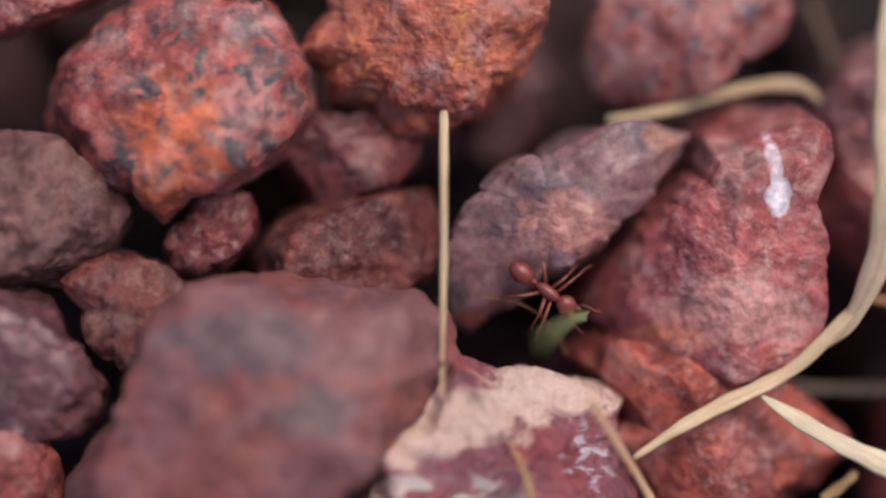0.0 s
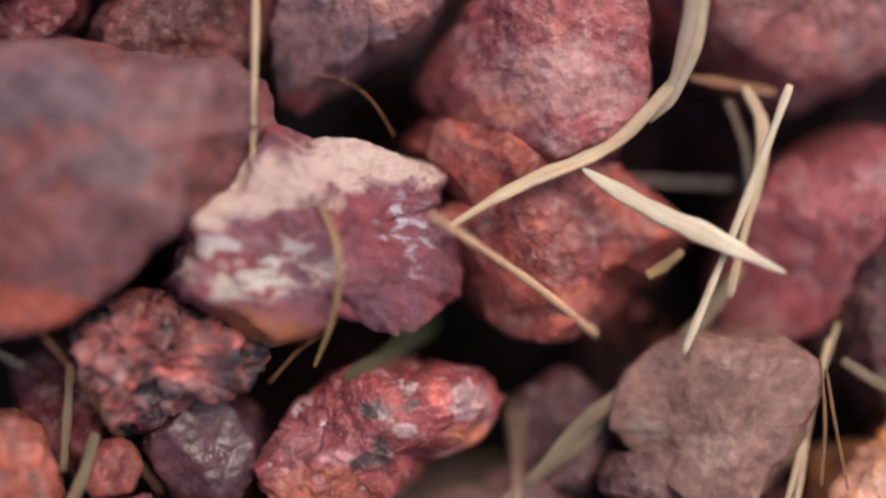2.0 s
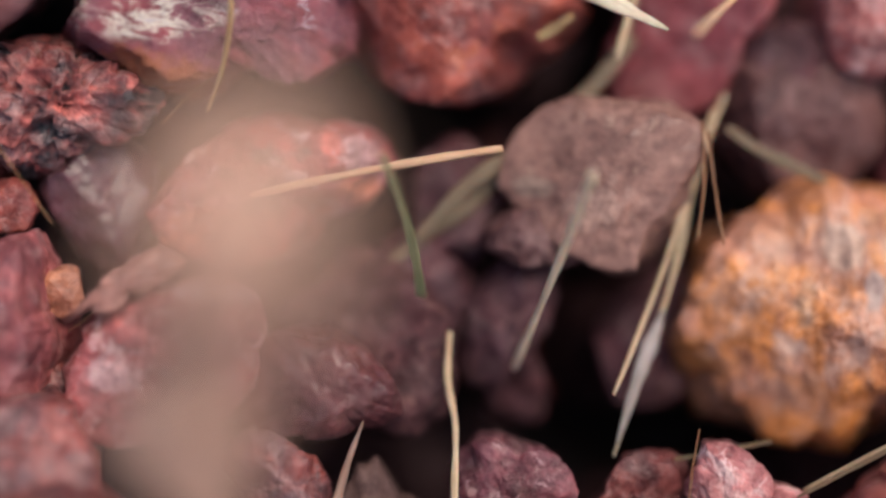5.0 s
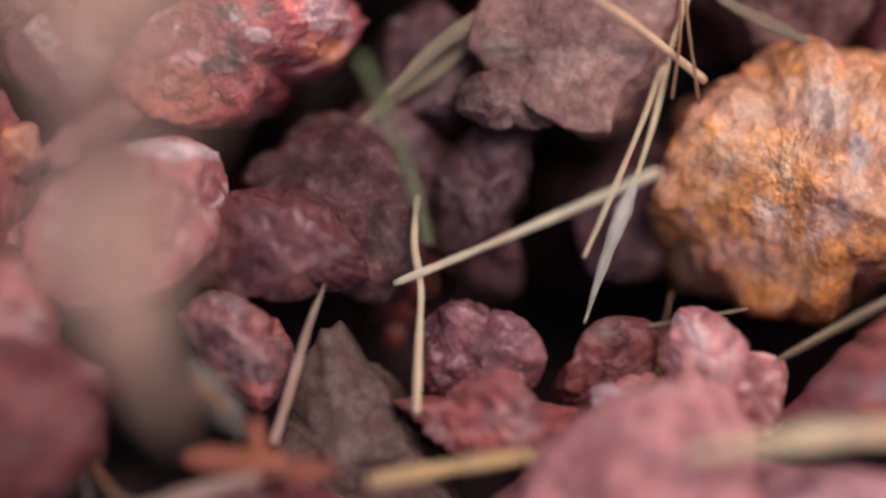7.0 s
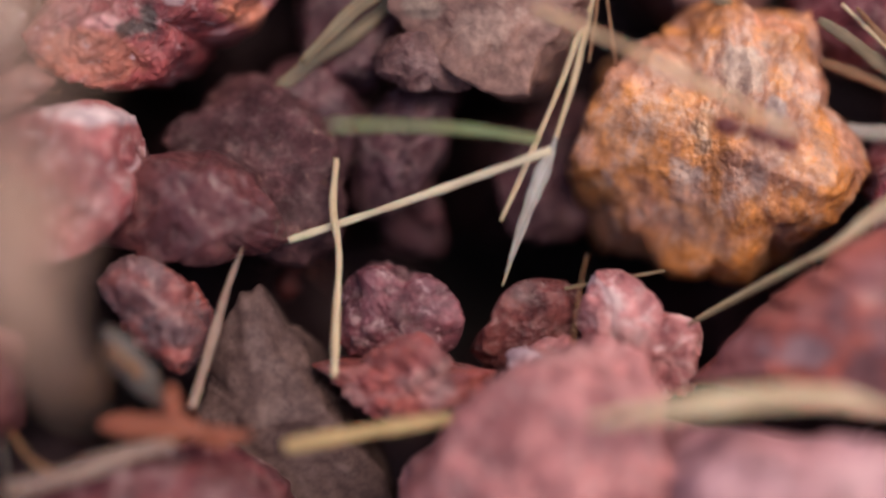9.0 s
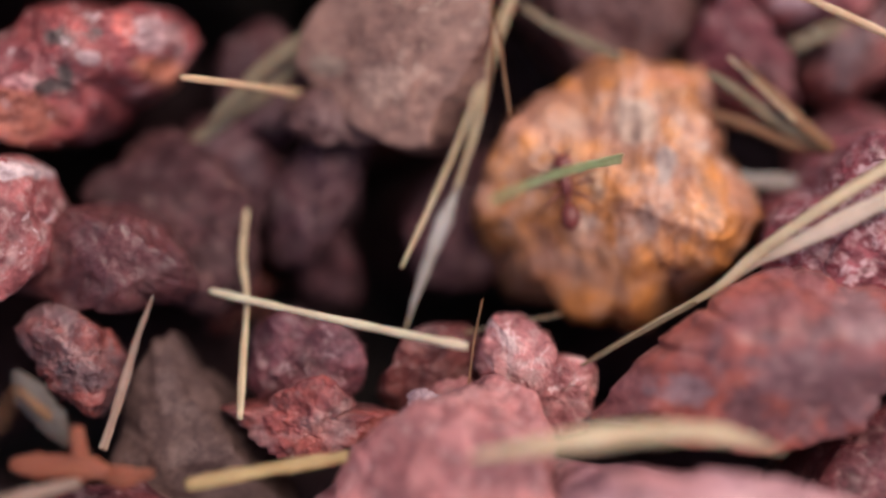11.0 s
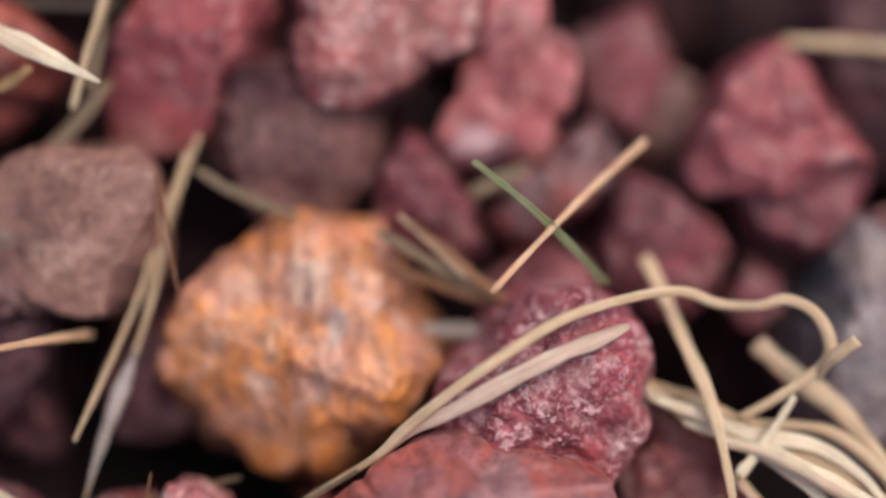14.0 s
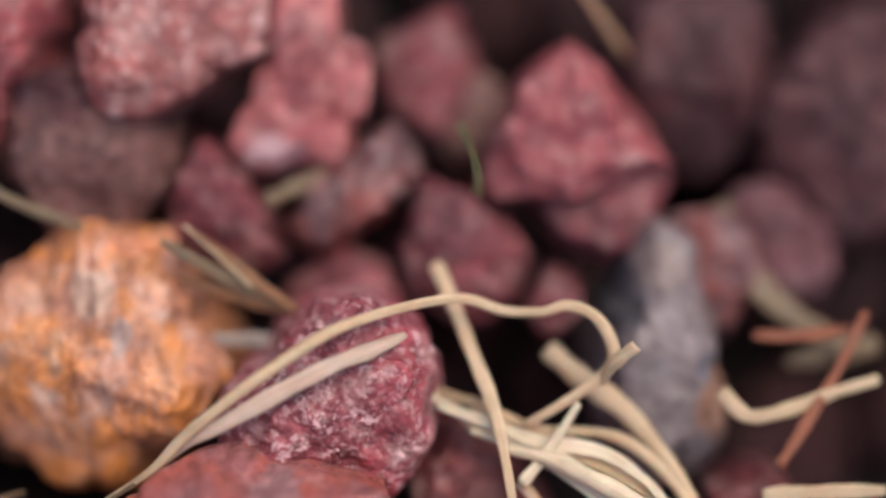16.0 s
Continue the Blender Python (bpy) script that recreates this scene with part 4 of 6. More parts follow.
stone("red_stone", (11.3, 3.9, -8.2), None,
      1.7, 4.1, "redgrey", 61, "dark red stone with pale flecks", outline=[(-145, 2.7), (-95, 2.9), (-67, 3.9), (-22, 3.1), (34, 2.7), (83, 3.1), (125, 4.5), (156, 4.9)], rough=1.4)
stone("grey_slab", (18.4, -0.9, -11.8), None,
      1.6, 7.1, "greyslab", 62, "grey-brown slab standing on edge", outline=[(-148, 5.5), (-105, 8.7), (-34, 10.3), (-17, 7.2), (9, 5.2), (36, 4.3), (83, 5.4), (98, 8.0), (108, 7.7), (119, 6.6), (158, 4.4)], edge=22, rough=0.2, facets=0.03)
stone("maroon_stone", (26.3, 5.9, -9.5), None,
      1.8, 4.4, "maroonflake", 63, "flaky maroon stone with pale glints", outline=[(-151, 4.2), (-132, 4.2), (-86, 3.0), (-27, 4.4), (0, 4.4), (30, 3.7), (76, 2.5), (120, 3.3), (159, 3.8)], rough=1.4)
stone("red_stone", (27.6, 1.2, -9.2), None,
      1.8, 4.4, "red", 64, "rough red stone with a peak", outline=[(-168, 4.6), (-145, 3.6), (-105, 2.9), (-32, 3.4), (-6, 5.1), (8, 5.4), (19, 3.0), (46, 2.8), (83, 3.1), (123, 2.6), (163, 3.3), (177, 6.2)], rough=1.6)
stone("brown_stone", (35.4, 5.9, -10.9), None,
      1.7, 4.1, "redbrown", 65, "red-brown stone in shade", outline=[(-156, 4.2), (-124, 3.8), (-53, 2.6), (-7, 3.5), (43, 3.9), (82, 3.3), (123, 3.2), (167, 2.8)])
stone("small_stone", (35.0, 2.6, -8.3), [(-90, 0.8), (-46, 1.1), (69, 0.8), (121, 1.0), (-163, 1.2)],
      0.6, 1.3, "whitish", 66, "small whitish mineral chip in the gravel bed", detail=5)
stone("maroon_stone", (75.0, 9.5, -12.7), [(-105, 4.7), (-43, 5.1), (32, 4.5), (60, 4.4), (113, 5.4), (-173, 4.4)],
      2.6, 6.3, "maroon", 68, "dark maroon stone under dry straw")
stone("maroon_stone", (95.3, 8.5, -13.5), [(-93, 3.6), (-18, 3.7), (49, 3.4), (108, 3.9), (-171, 3.3)],
      2.0, 4.8, "maroon", 69, "dark maroon stone under dry straw", detail=5)
stone("purple_stone", (75.7, 28.6, -9.9), [(-99, 3.5), (-18, 3.5), (37, 2.7), (99, 4.0), (-170, 2.7)],
      1.8, 4.4, "rosedark", 70, "dark stone behind the straw", detail=5)
stone("maroon_stone", (71.3, 42.5, -6.9), [(-126, 3.8), (-24, 3.5), (21, 3.5), (116, 3.9), (-168, 3.4)],
      2.1, 5.0, "rosedark", 71, "dark stone in shade in the gravel bed", detail=5)
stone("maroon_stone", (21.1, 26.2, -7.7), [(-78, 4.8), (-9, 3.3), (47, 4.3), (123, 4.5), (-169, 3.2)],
      2.2, 5.3, "purpleshade", 72, "dark stone in a deep gap", detail=5)
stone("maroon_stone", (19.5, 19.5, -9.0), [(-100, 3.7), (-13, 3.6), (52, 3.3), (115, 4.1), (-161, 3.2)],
      2.0, 4.8, "purpleshade", 73, "dark purple stone in shade", detail=5)
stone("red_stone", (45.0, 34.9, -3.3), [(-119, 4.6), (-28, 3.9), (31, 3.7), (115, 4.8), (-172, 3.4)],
      2.3, 5.5, "purpleshade", 74, "dark purple-brown stone in shade")
# added where the gap is only black; its dark colour stands for shade
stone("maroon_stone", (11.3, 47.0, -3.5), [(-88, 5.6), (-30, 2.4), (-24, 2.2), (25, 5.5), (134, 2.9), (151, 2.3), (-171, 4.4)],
      2.1, 5.1, "purpleshade", 75, "added stone between two larger ones, coloured for shade")
stone("red_stone", (-2.1, -3.9, -4.0), [(-72, 4.9), (-40, 5.4), (11, 6.7), (62, 5.9), (105, 5.3), (-178, 5.4)],
      3.1, 7.4, "redbrown", 77, "dusty red-brown stone under a leaf sheath")
stone("maroon_stone", (11.8, -9.6, -10.2), [(-84, 4.0), (-30, 7.5), (54, 7.2), (83, 5.0), (107, 4.5), (122, 5.2), (-156, 9.1)],
      3.3, 8.0, "maroon", 78, "dark maroon stone beside rust-red bark")
stone("maroon_stone", (-6.3, 8.6, -6.8), [(-74, 4.2), (-2, 3.1), (39, 3.6), (88, 4.5), (-178, 2.6)],
      2.0, 4.8, "redgrey", 79, "dull red stone behind a leaf sheath")
stone("small_stone", (-3.9, 14.6, -2.3), [(-121, 1.6), (-31, 1.4), (12, 1.2), (67, 1.6), (122, 1.8), (-173, 1.1)],
      0.8, 1.9, "tanorange", 80, "small tan-orange chip between stones", detail=5)

stone("rust_red_stone", (92.5, 28.1, -9.6), None,
      2.0, 4.5, "redgrey", 81, "dull rust-red stone beside a grey one", outline=[(-162, 2.8), (-97, 4.3), (-75, 6.2), (-50, 4.4), (8, 3.2), (60, 3.7), (107, 3.8), (145, 4.4)], detail=5)
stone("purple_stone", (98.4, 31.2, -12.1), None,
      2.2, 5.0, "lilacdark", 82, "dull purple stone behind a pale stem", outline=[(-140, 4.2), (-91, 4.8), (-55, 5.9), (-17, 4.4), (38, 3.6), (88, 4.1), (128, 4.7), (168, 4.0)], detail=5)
stone("brown_stone", (73.9, 40.9, -9.3), None,
      1.8, 4.5, "greybrown", 83, "olive-brown stone deep between red ones", outline=[(-169, 2.3), (-105, 4.1), (-70, 4.7), (-33, 4.0), (22, 3.6), (60, 3.1), (125, 2.7)], detail=5)

# ---- dry grass: points (mm) with the width there ----
straw("straw", [(-0.3, 54.2, 17.1, 0.60), (-0.1, 48.6, 17.0, 0.54), (0.1, 44.4, 14.8, 0.47), (0.2, 39.9, 12.5, 0.40), (0.3, 36.5, 10.5, 0.29)], "straw",
      "pale straw stem leaning on a crusted stone", flat=0.90)
straw("straw", [(28.4, 61.6, 24.2, 2.37), (28.3, 54.8, 21.2, 2.50), (28.2, 49.2, 18.1, 2.07), (28.2, 45.8, 13.6, 1.61), (27.2, 43.5, 9.8, 0.97), (25.9, 42.7, 8.2, 0.76)], "strawclear",
      "thick cream dry stalk rising from the stones", flat=0.45)
straw("straw", [(28.0, 44.7, 11.2, 0.82), (26.5, 43.3, 9.8, 0.90), (24.0, 41.1, 8.1, 0.90), (21.4, 39.6, 7.6, 1.12), (18.8, 38.1, 7.9, 0.96), (15.9, 36.4, 7.6, 0.81), (13.0, 34.4, 7.2, 0.44)], "straw",
      "twisted dry stem over red stones", flat=0.45)
straw("dry_grass", [(21.6, 39.0, 7.6, 0.30), (23.7, 37.7, 7.4, 1.04), (26.6, 36.0, 7.3, 1.40), (29.5, 34.6, 7.3, 1.46), (32.4, 33.3, 6.9, 0.95), (34.7, 32.2, 6.7, 0.29)], "strawpale",
      "pale folded grass blade on the stones", flat=0.20)
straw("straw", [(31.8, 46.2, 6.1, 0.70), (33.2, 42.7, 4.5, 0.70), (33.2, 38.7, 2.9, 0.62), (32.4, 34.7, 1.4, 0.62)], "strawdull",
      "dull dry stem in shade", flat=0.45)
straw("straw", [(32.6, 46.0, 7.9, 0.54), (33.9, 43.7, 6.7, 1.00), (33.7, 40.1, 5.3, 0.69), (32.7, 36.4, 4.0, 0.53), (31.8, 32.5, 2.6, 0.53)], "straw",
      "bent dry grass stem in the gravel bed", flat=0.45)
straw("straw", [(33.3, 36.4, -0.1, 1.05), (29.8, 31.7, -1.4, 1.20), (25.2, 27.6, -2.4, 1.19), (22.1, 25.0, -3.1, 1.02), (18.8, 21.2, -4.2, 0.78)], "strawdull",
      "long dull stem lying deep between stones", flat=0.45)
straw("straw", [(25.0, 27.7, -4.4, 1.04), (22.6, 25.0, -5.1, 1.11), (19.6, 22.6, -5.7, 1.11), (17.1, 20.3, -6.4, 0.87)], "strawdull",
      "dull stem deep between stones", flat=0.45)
straw("straw", [(39.3, 31.7, -1.5, 0.46), (37.7, 26.5, -3.0, 0.46), (36.5, 21.8, -4.1, 0.44), (34.5, 15.9, -5.0, 0.38), (32.8, 11.2, -5.7, 0.3)], "straw",
      "thin dry grass stalk in the gravel bed", flat=0.90)
grass_spikelet = straw("grass_spikelet", [(40.0, 33.0, -1.5, 0.42), (38.2, 27.6, -3.2, 0.42), (37.2, 22.0, -4.9, 0.42), (36.2, 18.0, -6.0, 0.36), (35.3, 15.0, -6.9, 0.3), (34.5, 12.6, -7.6, 0.26), (33.9, 10.3, -8.3, 0.22), (33.2, 8.0, -8.9, 0.15)], "straw",
      "dry grass spikelet with a silvery husk", flat=0.60)
straw("straw", [(21.6, 15.5, -6.7, 0.45), (21.7, 12.0, -7.0, 0.52), (22.4, 8.8, -7.2, 0.44), (22.6, 4.7, -7.7, 0.51), (22.8, 0.7, -8.5, 0.54)], "straw",
      "upright thin straw between stones", flat=0.80)
straw("straw", [(16.3, 8.3, -6.0, 0.10), (15.5, 5.7, -6.9, 0.50), (14.9, 3.0, -7.9, 0.62), (14.3, 0.1, -8.7, 0.65), (14.0, -1.9, -8.7, 0.60)], "strawrose",
      "straw lying against a grey slab", flat=0.60)
straw("straw", [(20.5, -4.9, -5.5, 0.95), (23.9, -3.9, -5.7, 0.88), (27.3, -3.0, -5.8, 0.89), (30.8, -2.1, -6.0, 0.82)], "strawgold",
      "golden dry stem under a pink stone", flat=0.50)
straw("dry_grass", [(45.9, 6.5, -8.8, 0.28), (49.8, 8.3, -6.0, 0.36), (53.5, 9.7, -3.1, 0.6), (55.7, 11.3, -1.2, 0.73), (58.5, 13.1, 0.6, 0.73), (61.3, 14.9, 1.7, 0.73), (65.3, 17.5, 2.2, 0.73), (69.6, 19.6, 1.1, 0.74), (73.8, 21.2, -0.9, 0.76), (76.7, 20.8, -2.0, 0.77), (79.3, 20.6, -1.7, 0.77), (80.9, 20.9, -1.3, 0.76), (82.5, 20.4, -1.3, 0.76), (83.6, 19.3, -1.7, 0.87), (84.2, 17.8, -2.7, 0.84), (83.4, 16.7, -3.5, 0.84), (80.9, 15.1, -4.5, 0.81), (78.3, 13.8, -5.5, 0.65)], "straw",
      "long dry blade arching over a grainy stone", flat=0.35)
straw("dry_grass", [(53.5, 9.7, -3.7, 0.37), (55.7, 11.1, -1.9, 0.81), (58.7, 12.2, -0.3, 1.02), (62.3, 14.0, 0.8, 1.16), (65.5, 15.6, 1.3, 1.24), (68.1, 16.8, 1.1, 1.10), (70.2, 18.2, 0.2, 0.45)], "strawthin",
      "broad translucent dry blade on a grainy stone", flat=0.12)
straw("dry_grass", [(83.4, 16.2, -4.1, 0.38), (84.0, 16.9, -2.0, 0.91), (85.4, 17.7, -0.5, 0.97)], "straw",
      "split tip of a dry blade", flat=0.30)
straw("dry_grass", [(71.6, 16.0, -5.8, 0.55), (75.4, 14.2, -6.4, 1.01), (79.9, 11.9, -5.9, 1.15), (84.7, 9.0, -6.5, 1.14), (89.9, 6.1, -6.9, 0.98), (94.6, 3.1, -7.3, 0.75)], "strawpale",
      "pale flat straw in a tangle", flat=0.25)
straw("dry_grass", [(72.7, 16.5, -6.3, 0.39), (76.6, 15.0, -6.7, 0.70), (80.3, 12.8, -6.3, 0.77), (85.3, 10.3, -6.8, 0.77), (90.5, 7.2, -7.3, 0.68)], "straw",
      "pale flat straw in a tangle", flat=0.30)
straw("dry_grass", [(74.5, 13.6, -6.0, 0.47), (78.0, 12.3, -6.0, 0.74), (82.1, 9.8, -6.1, 0.83), (85.0, 6.9, -6.7, 0.72), (86.8, 4.4, -7.3, 0.64)], "strawpale",
      "split dry leaf strip in a tangle", flat=0.25)
straw("dry_grass", [(74.6, 15.3, -6.1, 0.47), (79.2, 13.9, -6.5, 0.70), (84.7, 13.3, -6.7, 0.78), (88.4, 10.3, -7.3, 0.77), (90.5, 6.6, -7.9, 0.69)], "straw",
      "curved dry leaf strip in a tangle", flat=0.30)
straw("dry_grass", [(75.8, 13.5, -7.5, 0.59), (80.1, 13.3, -7.2, 0.88), (84.3, 11.9, -7.5, 0.98), (87.7, 8.5, -8.1, 0.86), (88.7, 5.5, -8.5, 0.76)], "strawthin",
      "dull dry leaf strip in a tangle", flat=0.30)
straw("dry_grass", [(72.3, 15.7, -6.9, 0.55), (73.9, 16.0, -6.9, 0.79), (75.8, 15.2, -6.7, 0.86), (77.3, 13.1, -6.6, 0.47)], "straw",
      "short dry leaf strip in a tangle", flat=0.30)
straw("straw", [(72.0, 25.4, -4.4, 0.95), (73.4, 22.1, -4.5, 1.05), (74.6, 18.7, -4.3, 1.00), (76.1, 14.6, -4.3, 0.90), (76.9, 10.7, -4.6, 0.75), (77.7, 6.0, -5.5, 0.50)], "straw",
      "tapering dry stem bending down", flat=0.50)
straw("dry_grass", [(79.9, 19.7, -6.3, 1.59), (82.6, 17.4, -6.9, 1.58), (85.7, 15.1, -7.4, 1.50), (88.7, 11.0, -8.2, 1.32), (90.8, 6.8, -8.8, 1.16)], "straw",
      "dull dry blade beside a grey stone", flat=0.25)
straw("dry_grass", [(78.0, 9.8, -5.8, 0.91), (79.8, 11.9, -5.4, 0.99), (81.9, 15.0, -4.3, 0.69)], "strawpale",
      "short pale blade across a tangle", flat=0.20)
straw("straw", [(78.0, 10.4, -7.2, 0.54), (79.9, 8.2, -7.6, 0.61), (82.2, 5.3, -8.2, 0.61)], "straw",
      "thin straw under a tangle", flat=0.50)
straw("straw", [(93.2, 32.1, -8.4, 1.69), (94.9, 27.9, -9.3, 1.84), (97.5, 24.6, -10.0, 1.83), (103.1, 20.9, -10.6, 1.81)], "strawdull",
      "dusty dry stem behind a grey stone", flat=0.45)
straw("twig", [(94.6, 20.9, -6.6, 0.72), (97.6, 20.9, -6.6, 0.95), (102.0, 21.4, -6.5, 0.88)], "rusttwig",
      "rust-coloured twig in the gravel bed", flat=0.45)
straw("twig", [(95.7, 11.5, -7.1, 0.92), (97.4, 13.9, -6.7, 0.93), (100.4, 18.5, -6.0, 0.86), (102.5, 22.3, -5.4, 0.79)], "rusttwig",
      "rust-coloured twig lying aslant", flat=0.45)
straw("straw", [(91.9, 16.6, -6.2, 1.01), (93.7, 14.9, -6.5, 1.09), (96.3, 15.3, -6.5, 1.01), (99.9, 16.6, -6.3, 0.94), (103.0, 17.5, -6.1, 0.78)], "straw",
      "bent pale stem on a grey stone", flat=0.45)
straw("straw", [(94.5, 9.6, -7.4, 1.00), (97.1, 9.7, -7.3, 1.07), (102.9, 9.9, -7.3, 0.99)], "straw",
      "pale stem at the edge of a tangle", flat=0.45)
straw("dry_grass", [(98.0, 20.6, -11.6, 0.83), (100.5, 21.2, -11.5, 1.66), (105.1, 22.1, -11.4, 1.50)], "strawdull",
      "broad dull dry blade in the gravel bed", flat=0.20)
straw("grass_husk", [(53.0, 25.8, -2.0, 0.55), (55.2, 24.7, -2.6, 0.87), (57.9, 23.7, -4.1, 0.95), (61.9, 22.0, -5.3, 0.56)], "strawdull",
      "dry grass husk beside an ochre stone", flat=0.35)
straw("grass_husk", [(55.3, 26.3, -1.1, 0.20), (57.1, 25.3, -2.5, 0.55), (59.5, 23.5, -3.7, 0.95), (62.5, 21.9, -5.4, 0.64)], "husk",
      "pointed brown husk beside an ochre stone", flat=0.40)
straw("grass_husk", [(53.7, 24.2, -4.6, 0.56), (56.7, 23.4, -5.0, 0.88), (59.9, 22.5, -5.6, 0.80), (62.7, 22.1, -5.8, 0.48)], "husk",
      "brown husk under another in the gravel bed", flat=0.40)
straw("straw", [(55.2, 20.6, -7.8, 1.05), (57.8, 20.7, -7.9, 1.22), (60.9, 20.8, -8.1, 1.06)], "silver",
      "greyish straw in shade in the gravel bed", flat=0.40)
straw("straw", [(59.6, 30.5, -5.2, 0.91), (61.6, 31.6, -5.1, 1.16), (64.1, 32.8, -4.9, 0.99)], "strawdull",
      "greyish straw bit between stones", flat=0.45)
straw("dry_grass", [(4.5, 34.4, 9.6, 0.22), (5.5, 32.8, 9.7, 0.33), (6.2, 30.8, 9.1, 0.40), (6.2, 29.1, 7.8, 0.40), (5.6, 27.6, 5.3, 0.33), (4.6, 26.1, 2.7, 0.26)], "strawgold",
      "curled golden fibre over a crusted stone", flat=0.70)
straw("straw", [(-12.7, 26.1, 7.4, 0.13), (-10.6, 24.1, 6.1, 0.13), (-8.7, 22.1, 4.8, 0.14), (-6.5, 19.7, 3.3, 0.13), (-4.3, 17.3, 1.9, 0.11)], "husk",
      "fine brown fibre across gravel", flat=0.90)
straw("straw", [(-9.2, 21.3, 1.5, 0.66), (-9.8, 18.9, 0.4, 0.81), (-11.0, 16.0, -0.8, 0.66)], "strawdull",
      "dull straw bit between stones", flat=0.45)
straw("straw", [(-11.5, 25.9, 2.1, 0.53), (-11.5, 22.8, 0.6, 0.60), (-11.6, 19.5, -1.1, 0.52)], "strawdull",
      "dull straw bit in shade", flat=0.45)
straw("bark", [(9.2, -4.3, -5.4, 0.89), (11.5, -4.4, -5.0, 1.64), (14.3, -4.4, -4.7, 1.49), (15.7, -4.6, -4.8, 1.02)], "bark",
      "rust-red bark chip in the gravel bed", flat=0.50)
straw("bark", [(14.2, -4.0, -5.7, 0.76), (16.3, -4.7, -5.3, 1.50), (18.5, -4.4, -4.9, 0.61)], "bark",
      "rust-red bark chip in the gravel bed", flat=0.50)
straw("bark", [(13.8, -5.0, -6.7, 0.48), (13.8, -3.8, -4.7, 1.23), (13.5, -2.1, -3.6, 0.68)], "bark",
      "upright rust-red bark chip", flat=0.50)
straw("dry_grass", [(38.3, -4.0, 0.8, 0.49), (43.2, -3.0, 1.1, 1.19), (48.0, -2.0, 1.0, 1.47), (52.2, -1.5, 0.4, 1.20), (55.1, -1.7, -0.1, 0.64), (56.9, -2.0, -0.6, 0.21)], "straw",
      "wide dry blade lying over pink stones", flat=0.20)
straw("straw", [(4.6, -9.2, -4.1, 0.84), (8.1, -7.9, -4.3, 1.02), (11.5, -6.3, -4.5, 1.03), (14.1, -5.4, -4.7, 0.67)], "strawrose",
      "dull greenish straw on top of the pile", flat=0.45)
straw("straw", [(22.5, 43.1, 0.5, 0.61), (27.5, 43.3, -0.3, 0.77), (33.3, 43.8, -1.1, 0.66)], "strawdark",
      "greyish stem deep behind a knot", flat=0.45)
straw("straw", [(29.0, 46.6, 7.8, 0.54), (31.6, 46.6, 7.3, 0.78), (35.0, 46.4, 6.7, 0.62)], "husk",
      "brown stem behind a knot", flat=0.45)
straw("straw", [(26.3, 33.7, 2.9, 0.68), (27.5, 34.5, 3.0, 0.76), (28.7, 35.5, 3.3, 0.46)], "strawgold",
      "short golden straw chip in the gravel bed", flat=0.45)
straw("straw", [(35.8, 7.7, -9.0, 0.22), (39.1, 8.6, -8.9, 0.26), (43.9, 9.8, -8.7, 0.22)], "strawdull",
      "thin greyish stem in the gravel bed", flat=0.45)
straw("straw", [(38.4, 9.0, -5.2, 0.11), (38.0, 6.2, -6.1, 0.14), (37.8, 3.1, -7.0, 0.14)], "husk",
      "hair-thin brown fibre in the gravel bed", flat=0.90)
straw("straw", [(38.2, 28.0, 1.2, 0.19), (38.7, 25.2, 0.1, 0.23), (39.6, 20.8, -1.5, 0.19)], "husk",
      "thin brown awn beside grass stalks", flat=0.90)
straw("straw", [(37.8, 28.7, 1.5, 0.19), (38.1, 24.8, 0.0, 0.23), (37.8, 20.9, -1.3, 0.19)], "husk",
      "thin brown awn beside grass stalks", flat=0.90)
straw("straw", [(40.0, 30.1, -1.3, 0.56), (42.2, 28.9, -1.9, 0.80), (45.4, 27.8, -2.6, 0.80), (47.4, 27.2, -3.1, 0.64)], "strawdull",
      "thin brown stem behind an ochre stone", flat=0.45)
straw("straw", [(11.2, 57.9, 11.6, 0.48), (15.9, 59.4, 11.1, 0.70), (20.9, 61.4, 11.1, 0.80), (24.5, 61.9, 11.3, 0.85), (26.0, 61.0, 11.5, 0.70), (26.8, 59.3, 11.5, 0.55), (27.1, 57.7, 11.1, 0.40)], "straw",
      "curved dry blade behind a triangular stone", flat=0.30)
straw("straw", [(27.5, 73.4, 7.4, 0.50), (28.8, 69.3, 7.1, 0.48), (29.3, 65.6, 7.0, 0.36)], "strawdull",
      "thin greyish stem in shade", flat=0.60)
straw("grass_husk", [(45.2, 5.6, -7.6, 0.22), (47.1, 6.5, -6.6, 0.26), (49.4, 7.7, -5.6, 0.30), (52.4, 9.1, -4.0, 0.34)], "strawdull",
      "dull stem joining a long blade", flat=0.50)
straw("straw", [(1.9, 24.5, 3.4, 0.11), (3.4, 26.3, 4.0, 0.11), (4.9, 27.1, 5.1, 0.11)], "husk",
      "hair-thin root fibre in a gap", flat=0.90)
straw("straw", [(-15.2, 24.5, 7.0, 0.11), (-14.1, 24.0, 6.6, 0.11), (-12.9, 23.6, 6.2, 0.11)], "silver",
      "hair-thin pale fibre on gravel", flat=0.90)
straw("straw", [(2.8, 44.4, 9.8, 0.11), (5.4, 44.3, 9.2, 0.11), (7.4, 43.3, 8.3, 0.11), (8.9, 41.9, 6.3, 0.12)], "husk",
      "hair-thin root fibre in a gap", flat=0.90)
straw("straw", [(-3.8, 12.5, -4.3, 0.11), (-0.9, 15.0, -3.6, 0.11), (1.1, 17.5, -2.6, 0.11)], "husk",
      "thin dull fibre beside a leaf sheath", flat=0.90)
